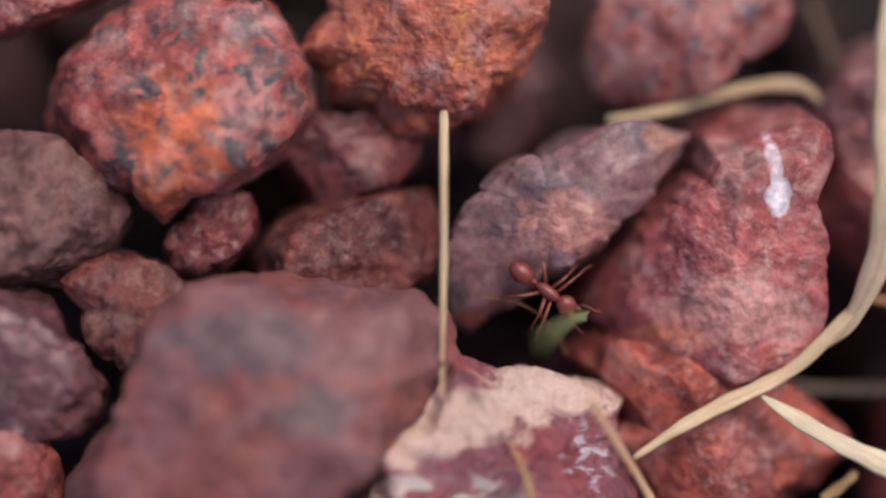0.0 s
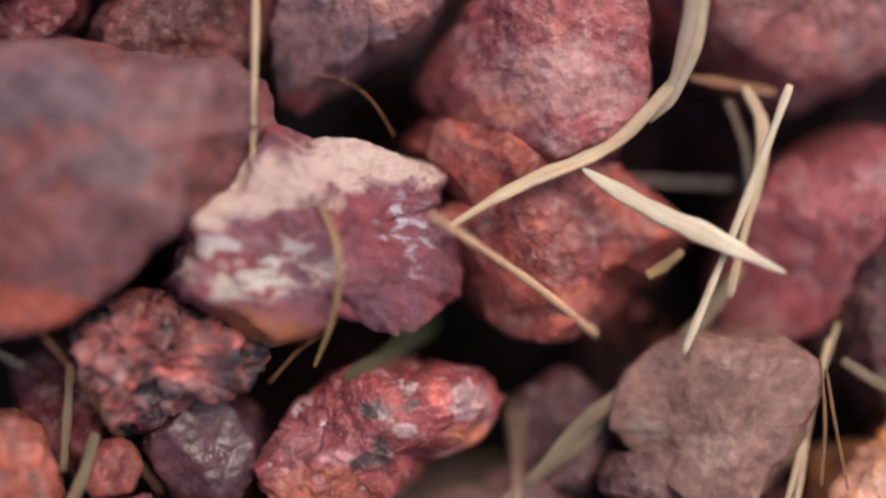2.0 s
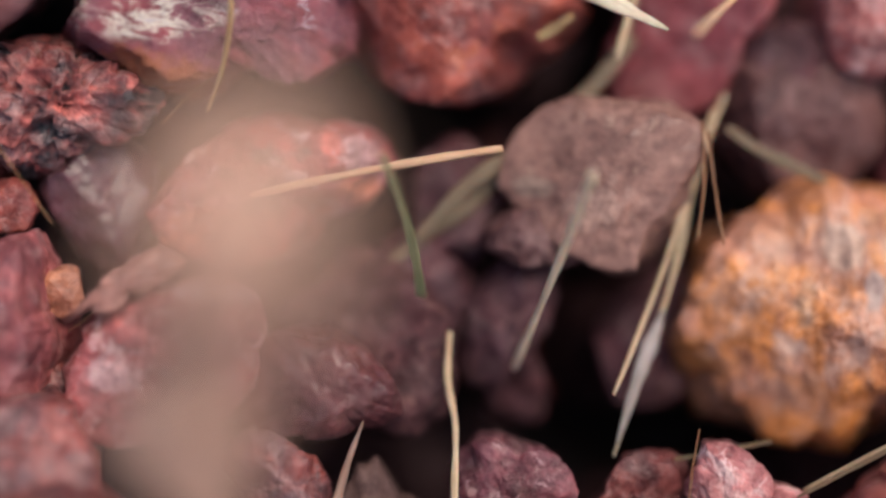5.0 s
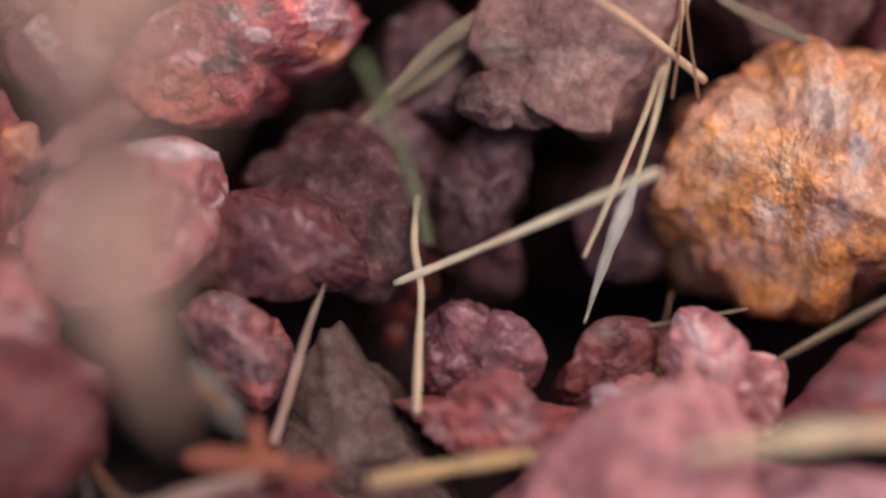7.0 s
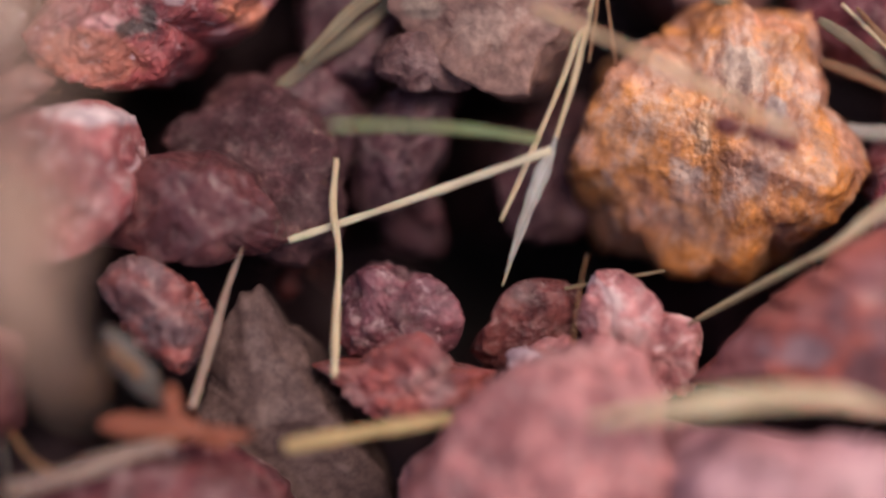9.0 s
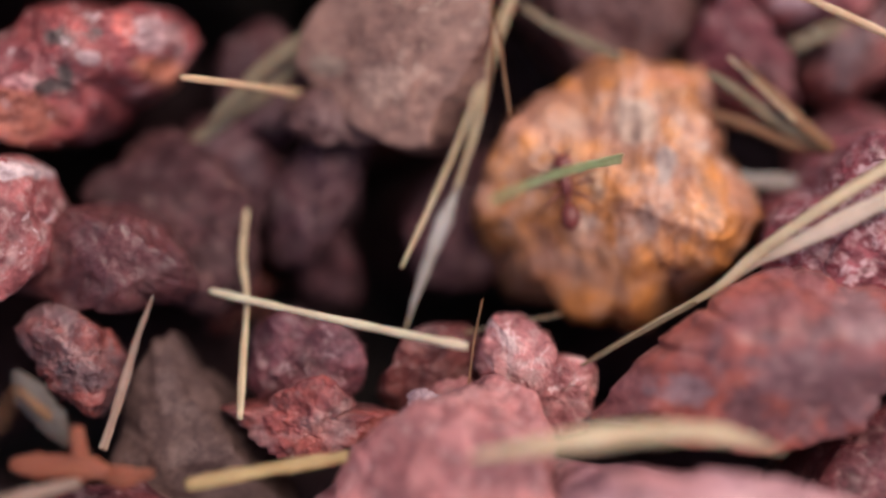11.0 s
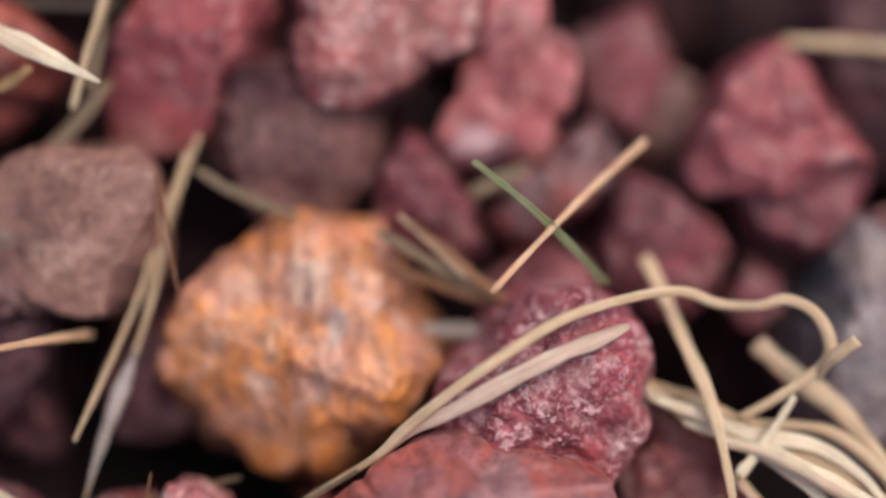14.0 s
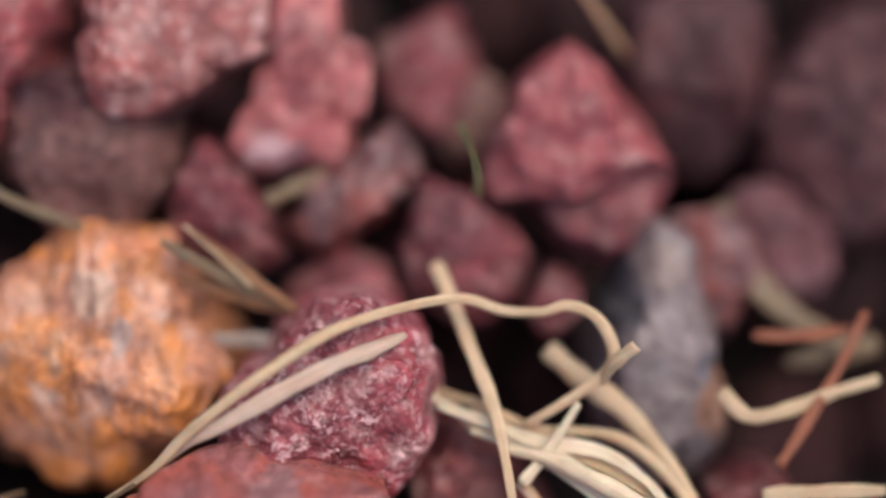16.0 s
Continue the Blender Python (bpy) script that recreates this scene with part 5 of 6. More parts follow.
straw("straw", [(-2.2, 13.1, -4.2, 0.11), (1.2, 16.5, -3.1, 0.11), (3.6, 17.2, -3.1, 0.11)], "husk",
      "thin dull fibre beside a leaf sheath", flat=0.90)
straw("straw", [(54.5, 27.0, -1.8, 0.26), (56.1, 25.7, -2.3, 0.30), (59.3, 23.0, -3.4, 0.26)], "straw",
      "thin dry awn behind an ochre stone", flat=0.80)
straw("dry_grass", [(72.2, 15.3, -5.6, 0.58), (76.0, 13.9, -5.6, 0.87), (79.1, 12.7, -5.7, 1.03), (83.3, 12.1, -5.9, 0.92), (86.3, 10.3, -6.3, 0.75), (88.1, 8.1, -6.6, 0.57)], "strawpale",
      "pale narrow leaf strip in a tangle", flat=0.30)
straw("straw", [(76.7, 12.1, -5.4, 0.68), (79.7, 11.3, -5.0, 1.04), (83.4, 9.5, -5.0, 1.27), (87.0, 7.5, -5.3, 1.26), (90.7, 5.4, -5.6, 1.16), (94.2, 3.5, -5.8, 1.01)], "strawcream",
      "thick whitish straw in a tangle", flat=0.60)
straw("straw", [(77.3, 8.9, -7.5, 0.23), (75.7, 8.2, -7.6, 0.31), (73.0, 6.9, -7.9, 0.31)], "strawdull",
      "short thin straw under a tangle", flat=0.60)
straw("dry_grass", [(77.6, 10.1, -6.8, 0.31), (79.5, 8.3, -7.2, 0.42), (81.4, 6.7, -7.5, 0.42)], "strawthin",
      "pinkish dry leaf strip under a tangle", flat=0.30)
straw("dry_grass", [(71.8, 18.2, -7.3, 0.40), (72.7, 16.3, -6.8, 0.55), (74.6, 14.1, -6.3, 0.66), (76.8, 12.9, -6.2, 0.46)], "straw",
      "short curved leaf strip in a tangle", flat=0.35)
straw("twig", [(3.3, -4.5, -7.0, 0.31), (5.3, -6.6, -6.6, 0.41), (7.8, -7.4, -7.3, 0.35)], "husk",
      "brown rootlet in a dark gap", flat=0.80)
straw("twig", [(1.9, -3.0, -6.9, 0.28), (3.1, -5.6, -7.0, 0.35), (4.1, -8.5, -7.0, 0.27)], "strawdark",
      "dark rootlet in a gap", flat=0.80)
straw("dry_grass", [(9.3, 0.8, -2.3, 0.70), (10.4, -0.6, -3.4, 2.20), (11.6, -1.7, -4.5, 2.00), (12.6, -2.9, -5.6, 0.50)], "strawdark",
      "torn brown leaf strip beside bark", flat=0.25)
straw("grass_leaf", [(103.6, 34.6, -10.9, 0.7), (104.4, 34.1, -10.6, 1.5), (105.2, 33.3, -10.4, 1.1)], "green",
      "small green leaf deep among purple stones", flat=0.3)
leaf_sheath = straw("leaf_sheath", [(12.6, -8.8, 12.0, 0.80), (12.4, -8.3, 15.0, 1.30), (11.9, -7.2, 18.5, 2.20), (10.9, -5.0, 21.3, 5.60), (10.7, -2.6, 23.5, 6.20), (10.8, -0.8, 26.5, 4.20), (11.4, -1.5, 31.0, 3.00), (13.1, -4.8, 37.0, 5.20), (14.1, -5.6, 40.0, 6.80), (14.7, -4.2, 41.6, 7.00), (15.1, -2.6, 42.5, 5.60), (15.3, -0.8, 43.1, 3.60), (15.5, 1.2, 43.7, 1.60)], "sheath",
      "tall torn dry leaf sheath standing among stones", flat=0.12, seed=70)
straw_part("husk", grass_spikelet, [(36.2, 17.8, -5.9, 0.24), (35.8, 16.5, -6.2, 0.76), (35.2, 14.8, -6.8, 1.2), (34.5, 12.6, -7.4, 0.9), (33.8, 10.2, -8.1, 0.42), (33.4, 8.8, -8.6, 0.2)], "silver", "silvery grey grass husk", flat=0.40)
straw_part("leaf_flap", leaf_sheath, [(6.9, -4.6, 22.0, 2.60), (8.2, -4.4, 22.9, 4.60), (9.8, -4.1, 23.6, 5.20), (11.3, -3.9, 23.6, 5.00), (12.6, -3.6, 22.8, 2.60)], "sheath", "", flat=0.12, seed=69)
straw_part("stem", leaf_sheath, [(12.8, -2.1, -7.6, 0.44), (12.1, -1.8, -5.1, 0.52), (10.9, -1.2, -3.0, 0.57), (9.9, -0.7, -1.4, 0.51), (11.2, -4.2, 3.5, 0.49), (11.6, -6.6, 8.5, 0.56), (11.8, -8.3, 13.0, 0.63)], "husk", "", flat=0.40, seed=71)


# ---- what moves: ants and what they carry ----
def carried(name, length, w0, w1, material, label, flat, bow):
    pts = [(length * (s - 0.5), bow * math.sin(math.pi * s), bow * 0.6 * math.sin(math.pi * s), w0 + (w1 - w0) * s) for s in np.linspace(0, 1, 7)]
    line = smooth_line(pts, 6)
    ob = new(name, swept(name, line[:, :3], line[:, 3], material, flat, int(length * 10), Vector((0, 0, 1)), creases=flat < 0.5))
    return tagged(ob, label, "straw" if material != "green" else "leaf", "bits carried by ants")


tan_straw = carried("straw", 17.5, 0.42, 0.64, "strawtan", "thin tan straw carried by an ant", 0.85, 0.25)
cream_straw = carried("straw", 18.9, 0.6, 0.5, "strawcream", "stiff cream straw carried by an ant", 0.8, 0.1)
gold_straw = carried("straw", 17.0, 0.5, 0.6, "strawtan", "thin tan-gold straw carried by an ant", 0.8, 0.2)
far_straw = carried("straw", 11.5, 0.8, 1.0, "straw", "blunt tan straw dragged past a red stone", 0.6, 0.2)
green_blade = carried("grass_leaf", 13.6, 0.4, 0.75, "green", "fresh green grass leaf carried by an ant", 0.3, 0.35)


def part(name, points, faces, material, parent):
    ob = new(name, mesh_of(name, points, faces, material))
    ob.parent = parent
    return ob


def lump(at, size, level=3, lean=0.0):
    p, f = SPHERES[level]
    q = p * np.array(size)
    c, s = math.cos(lean), math.sin(lean)
    q = np.stack([q[:, 0] * c + q[:, 2] * s, q[:, 1], -q[:, 0] * s + q[:, 2] * c], 1)
    return (q + np.array(at)) * 0.001, f


def tube(pts, sides=6):
    """Bent limb through points (mm) with radius."""
    line = smooth_line(pts, 4)
    out, faces = [], []
    for i in range(len(line)):
        a, b = line[max(0, i - 1)], line[min(len(line) - 1, i + 1)]
        along = Vector(b[:3] - a[:3]).normalized()
        side = along.orthogonal().normalized()
        up = along.cross(side)
        for k in range(sides):
            u = 2 * math.pi * k / sides
            out.append(tuple((Vector(line[i][:3]) + (side * math.cos(u) + up * math.sin(u)) * line[i][3]) * 0.001))
    for i in range(len(line) - 1):
        for k in range(sides):
            k2 = (k + 1) % sides
            faces.append([i * sides + k, i * sides + k2, (i + 1) * sides + k2, (i + 1) * sides + k])
    return out, faces


def ant():
    """A harvester ant 5.5 mm long, its head towards +x, feet near z = -1.2 mm."""
    root = new("ant")
    part("head", *lump((1.95, 0, 0.15), (0.72, 0.66, 0.5), lean=0.25), "ant_body", root)
    part("thorax", *lump((0.45, 0, 0.2), (0.95, 0.42, 0.42), lean=-0.08), "ant_body", root)
    part("waist", *lump((-0.72, 0, 0.12), (0.32, 0.2, 0.26)), "ant_body", root)
    part("abdomen", *lump((-1.72, 0, 0.2), (0.95, 0.68, 0.64), lean=0.1), "ant_body", root)
    legs = []
    for side in (1, -1):
        part("antenna", *tube([(2.4, 0.25 * side, 0.3, 0.06), (2.9, 0.7 * side, 0.75, 0.05), (3.5, 0.8 * side, 0.4, 0.05), (4.0, 0.9 * side, 0.1, 0.04)]), "ant_leg", root)
        part("mandible", *tube([(2.5, 0.3 * side, 0.0, 0.12), (2.85, 0.32 * side, -0.05, 0.09), (3.05, 0.08 * side, -0.08, 0.04)]), "ant_leg", root)
        for x, reach in ((0.95, 1.3), (0.5, 0.0), (0.05, -1.5)):
            leg = part("leg", *tube([(0, 0, 0, 0.11), (reach * 0.3, 0.8 * side, 0.55, 0.12), (reach * 0.62, 1.5 * side, 0.35, 0.08),
                                     (reach * 0.95, 2.2 * side, -0.85, 0.06), (reach * 1.25, 2.55 * side, -1.2, 0.04)]), "ant_leg", root)
            leg.location = (x / 1000, 0.3 * side / 1000, 0)
            legs.append(leg)
    tagged(root, "small dark red-brown ant carrying plant bits", "ant", "ants on the gravel")
    return root, legs


ants, all_legs = [], []
for k in range(6):
    root, legs = ant()
    ants.append(root)
    all_legs.append(legs)


def motions():
    walk(tan_straw, [
        (0.00, pose(0.0137, 0.0319, 0.0069, 27, 50, -41)),
        (0.50, pose(0.0146, 0.0318, 0.0058, 26, 52, -36)),
        (1.00, pose(0.0155, 0.0308, 0.0048, 24, 54, -37)),
        (1.50, pose(0.0154, 0.0313, 0.0054, 27, 55, -32)),
        (2.00, pose(0.0176, 0.0320, 0.0050, 39, 49, -6)),
        (2.50, pose(0.0184, 0.0289, 0.0050, 37, 33, 15)),
        (2.70, pose(0.0183, 0.0285, 0.0079, 34, 34, 17)),
        (2.90, pose(0.0203, 0.0290, 0.0077, 32, 28, 22)),
        (3.00, pose(0.0220, 0.0287, 0.0075, 29, 25, 33)),
        (3.10, pose(0.0227, 0.0289, 0.0075, 30, 26, 34)),
        (3.30, pose(0.0244, 0.0297, 0.0079, 32, 31, 37)),
        (3.50, pose(0.0256, 0.0284, 0.0071, 21, 19, 55)),
        (3.70, pose(0.0269, 0.0294, 0.0071, 22, 14, 49)),
        (4.10, pose(0.0270, 0.0296, 0.0075, 25, 24, 49)),
        (4.50, pose(0.0300, 0.0321, 0.0074, 29, 19, 27)),
        (5.00, pose(0.0392, 0.0341, 0.0080, 23, 31, 60)),
        (5.20, pose(0.0408, 0.0366, 0.0087, 22, 31, 62)),
        (6.25, pose(0.0370, 0.0291, 0.0060, 31, 37, 27)),
        (7.30, pose(0.0333, 0.0229, 0.0015, 34, 44, -13)),
        (7.50, pose(0.0352, 0.0224, 0.0011, 33, 45, -17)),
        (8.00, pose(0.0376, 0.0228, 0.0010, 32, 43, -19)),
        (8.50, pose(0.0408, 0.0205, 0.0012, 37, 48, -6)),
        (9.00, pose(0.0418, 0.0170, 0.0046, 26, 10, -20)),
        (9.50, pose(0.0471, 0.0156, 0.0038, 25, 12, -24)),
        (9.70, pose(0.0489, 0.0178, 0.0043, 27, 7, -14)),
        (11.80, pose(0.0630, 0.0284, -0.0011, 36, 44, -4)),
        (12.00, pose(0.0630, 0.0277, -0.0023, 45, 52, 12)),
        (12.20, pose(0.0598, 0.0251, 0.0024, 37, 41, 11)),
        (12.50, pose(0.0608, 0.0246, 0.0011, 30, 18, 8)),
        (13.00, pose(0.0628, 0.0251, 0.0015, 28, 16, 27)),
        (13.20, pose(0.0631, 0.0208, 0.0004, 20, 10, 50)),
        (13.50, pose(0.0635, 0.0245, -0.0003, 23, -14, 35)),
        (14.00, pose(0.0664, 0.0257, 0.0016, 20, 11, 51)),
        (14.50, pose(0.0701, 0.0268, 0.0010, 14, -3, 61)),
        (15.00, pose(0.0698, 0.0379, -0.0020, 39, 41, 32)),
        (15.50, pose(0.0703, 0.0377, -0.0002, 27, 10, 26)),
        (16.00, pose(0.0837, 0.0446, -0.0017, 40, 59, -13)),
    ])
    walk(far_straw, [
        (0.00, pose(0.0927, 0.0416, -0.0043, 28, 6, 3)),
        (12.50, pose(0.0927, 0.0416, -0.0043, 28, 6, 3)),
        (13.50, pose(0.0858, 0.0431, -0.0033, 28, 1, -0)),
        (14.00, pose(0.0883, 0.0428, -0.0036, 29, 12, 4)),
        (14.50, pose(0.0887, 0.0428, -0.0036, 28, 1, -2)),
        (14.70, pose(0.0876, 0.0435, -0.0034, 28, -4, 10)),
        (15.00, pose(0.0881, 0.0449, -0.0031, 26, -7, 18)),
        (15.30, pose(0.0875, 0.0432, -0.0035, 28, 38, 61)),
        (15.50, pose(0.0887, 0.0493, -0.0020, 23, 34, 62)),
        (16.00, pose(0.0915, 0.0634, -0.0023, 21, 27, 61)),
    ])
    walk(cream_straw, [
        (0.00, pose(0.0360, 0.0360, 0.0074, 2, 43, -87)),
        (0.40, pose(0.0340, 0.0374, 0.0082, 2, 43, -87)),
        (0.50, pose(0.0346, 0.0372, 0.0071, -0, 29, -90)),
        (1.00, pose(0.0333, 0.0372, 0.0073, -6, 29, -102)),
        (1.50, pose(0.0314, 0.0370, 0.0082, -13, 38, -117)),
        (2.00, pose(0.0317, 0.0359, 0.0070, -10, 27, -112)),
        (2.50, pose(0.0263, 0.0351, 0.0074, -4, 29, -99)),
        (2.70, pose(0.0262, 0.0310, 0.0080, -15, 63, -116)),
        (2.90, pose(0.0308, 0.0307, 0.0027, -30, 38, -163)),
        (3.00, pose(0.0280, 0.0273, 0.0029, -42, 57, 173)),
        (3.10, pose(0.0239, 0.0262, 0.0028, -50, 75, -161)),
        (3.30, pose(0.0195, 0.0265, 0.0064, 12, 51, -67)),
        (3.50, pose(0.0175, 0.0219, 0.0045, 27, 35, -25)),
        (3.70, pose(0.0232, 0.0211, 0.0046, 28, 61, -39)),
        (3.90, pose(0.0230, 0.0187, 0.0002, 39, 49, 1)),
        (4.00, pose(0.0233, 0.0198, 0.0014, 34, 48, -12)),
        (4.10, pose(0.0250, 0.0215, 0.0010, 34, 59, -27)),
        (4.30, pose(0.0263, 0.0201, 0.0007, 47, 64, -6)),
        (4.50, pose(0.0281, 0.0168, 0.0006, 42, 80, 2)),
        (4.70, pose(0.0312, 0.0205, 0.0000, -30, 62, -145)),
        (5.00, pose(0.0280, 0.0170, -0.0004, -18, 69, -122)),
        (5.20, pose(0.0259, 0.0172, -0.0012, -8, 57, -104)),
        (7.30, pose(0.0289, 0.0116, -0.0048, -28, 24, -165)),
        (7.50, pose(0.0282, 0.0137, -0.0063, -30, 37, -157)),
        (7.70, pose(0.0271, 0.0129, -0.0059, -21, 22, -138)),
        (8.00, pose(0.0268, 0.0124, -0.0062, -20, 22, -138)),
        (8.50, pose(0.0277, 0.0116, -0.0050, -27, 16, -156)),
        (9.00, pose(0.0271, 0.0126, -0.0058, -27, 19, -164)),
        (9.50, pose(0.0265, 0.0095, -0.0054, -29, 8, 180)),
        (9.70, pose(0.0265, 0.0105, -0.0046, -29, 14, -175)),
        (11.80, pose(0.0298, 0.0048, -0.0057, -28, 11, 156)),
        (12.00, pose(0.0275, 0.0047, -0.0064, -27, 2, 161)),
        (12.50, pose(0.0270, 0.0042, -0.0060, -28, 10, 161)),
        (13.00, pose(0.0268, 0.0046, -0.0040, -27, -7, 165)),
        (13.50, pose(0.0252, 0.0070, -0.0017, -26, 9, 152)),
        (14.50, pose(0.0254, 0.0091, -0.0008, -26, 11, 150)),
        (16.00, pose(0.0265, 0.0075, -0.0012, -28, 16, 151)),
    ])
    walk(gold_straw, [
        (0.00, pose(0.0199, 0.0080, -0.0018, 49, 87, -37)),
        (1.00, pose(0.0242, 0.0089, -0.0020, 4, 82, -85)),
        (1.50, pose(0.0204, 0.0172, 0.0016, 35, 88, -53)),
        (2.00, pose(0.0177, 0.0190, 0.0024, 8, 81, -80)),
        (2.50, pose(0.0208, 0.0214, 0.0029, 46, 52, 17)),
        (3.00, pose(0.0153, 0.0198, 0.0025, 33, 32, 26)),
        (3.50, pose(0.0149, 0.0210, 0.0026, 31, 25, 17)),
        (4.00, pose(0.0143, 0.0215, 0.0022, 29, 15, 10)),
        (4.50, pose(0.0153, 0.0226, 0.0018, 27, -6, 12)),
        (5.00, pose(0.0161, 0.0228, 0.0018, 27, -6, 13)),
        (5.20, pose(0.0124, 0.0225, 0.0021, 27, -5, 12)),
        (7.30, pose(0.0067, 0.0293, 0.0072, 29, 20, 29)),
        (9.70, pose(0.0063, 0.0273, 0.0069, 31, 29, 35)),
        (10.60, pose(0.0178, 0.0264, -0.0030, 35, 36, 33)),
        (11.80, pose(0.0265, 0.0124, -0.0004, 92, 66, 57)),
        (12.00, pose(0.0240, 0.0122, -0.0003, 78, 66, 40)),
        (12.20, pose(0.0231, 0.0134, 0.0002, 86, 69, 41)),
        (12.50, pose(0.0249, 0.0123, -0.0004, 71, 65, 36)),
        (13.00, pose(0.0254, 0.0141, 0.0002, 53, 54, 53)),
        (13.50, pose(0.0271, 0.0143, 0.0001, 39, 49, 61)),
        (14.50, pose(0.0329, 0.0166, 0.0005, 68, 62, 41)),
        (15.00, pose(0.0355, 0.0146, -0.0007, 52, 56, 25)),
        (16.00, pose(0.0334, 0.0182, 0.0007, 48, 52, 26)),
    ])
    walk(green_blade, [
        (0.00, pose(0.0077, 0.0390, 0.0167, 47, 53, 62)),
        (0.30, pose(0.0052, 0.0447, 0.0198, 68, 64, 33)),
        (0.50, pose(0.0072, 0.0414, 0.0165, 28, 52, -33)),
        (0.80, pose(0.0086, 0.0427, 0.0162, 10, 50, -70)),
        (1.00, pose(0.0111, 0.0420, 0.0160, -4, 40, -99)),
        (1.50, pose(0.0116, 0.0308, 0.0138, -14, 74, -111)),
        (2.00, pose(0.0095, 0.0242, 0.0095, -61, 64, 160)),
        (2.25, pose(0.0095, 0.0240, 0.0094, -119, 81, 142)),
        (2.50, pose(0.0095, 0.0237, 0.0094, 120, 74, 59)),
        (3.00, pose(0.0126, 0.0251, 0.0094, -71, 76, 174)),
        (3.50, pose(0.0137, 0.0229, 0.0054, -66, 59, 120)),
        (3.75, pose(0.0148, 0.0224, 0.0050, -113, 76, 127)),
        (4.00, pose(0.0166, 0.0223, 0.0030, 107, 75, 23)),
        (4.50, pose(0.0186, 0.0177, 0.0027, -105, 71, 127)),
        (4.80, pose(0.0211, 0.0212, 0.0035, -13, 82, -107)),
        (5.00, pose(0.0182, 0.0188, 0.0015, 19, 72, -50)),
        (5.20, pose(0.0174, 0.0167, 0.0041, 21, 53, -48)),
        (7.30, pose(0.0228, 0.0129, 0.0024, 19, 57, -55)),
        (7.50, pose(0.0255, 0.0144, -0.0031, 66, 76, 40)),
        (7.70, pose(0.0236, 0.0139, 0.0005, 50, 54, 27)),
        (8.00, pose(0.0287, 0.0144, -0.0018, 45, 49, 41)),
        (8.50, pose(0.0286, 0.0137, 0.0002, 33, 29, 21)),
        (9.00, pose(0.0284, 0.0136, 0.0013, 30, 19, 11)),
        (9.30, pose(0.0298, 0.0132, 0.0008, 29, 15, 12)),
        (9.50, pose(0.0311, 0.0111, -0.0009, 19, -10, 47)),
        (9.70, pose(0.0325, 0.0123, 0.0016, 22, 18, 51)),
        (11.80, pose(0.0494, 0.0164, 0.0024, 37, 42, 44)),
        (12.00, pose(0.0516, 0.0195, 0.0032, 55, 55, 53)),
        (12.20, pose(0.0545, 0.0248, 0.0025, 86, 83, 9)),
        (12.50, pose(0.0538, 0.0230, 0.0046, 67, 59, 68)),
        (12.80, pose(0.0541, 0.0218, 0.0040, 36, 46, 59)),
        (13.00, pose(0.0546, 0.0211, 0.0039, 61, 57, 58)),
        (13.50, pose(0.0604, 0.0236, 0.0036, 42, 51, 7)),
        (14.00, pose(0.0643, 0.0245, 0.0023, 27, 39, -27)),
        (14.50, pose(0.0675, 0.0241, 0.0021, 27, 40, -27)),
        (15.00, pose(0.0692, 0.0231, 0.0022, 33, 43, -13)),
        (15.50, pose(0.0697, 0.0226, 0.0026, 36, 38, 27)),
        (16.00, pose(0.0743, 0.0287, 0.0045, 129, 80, 53)),
    ])
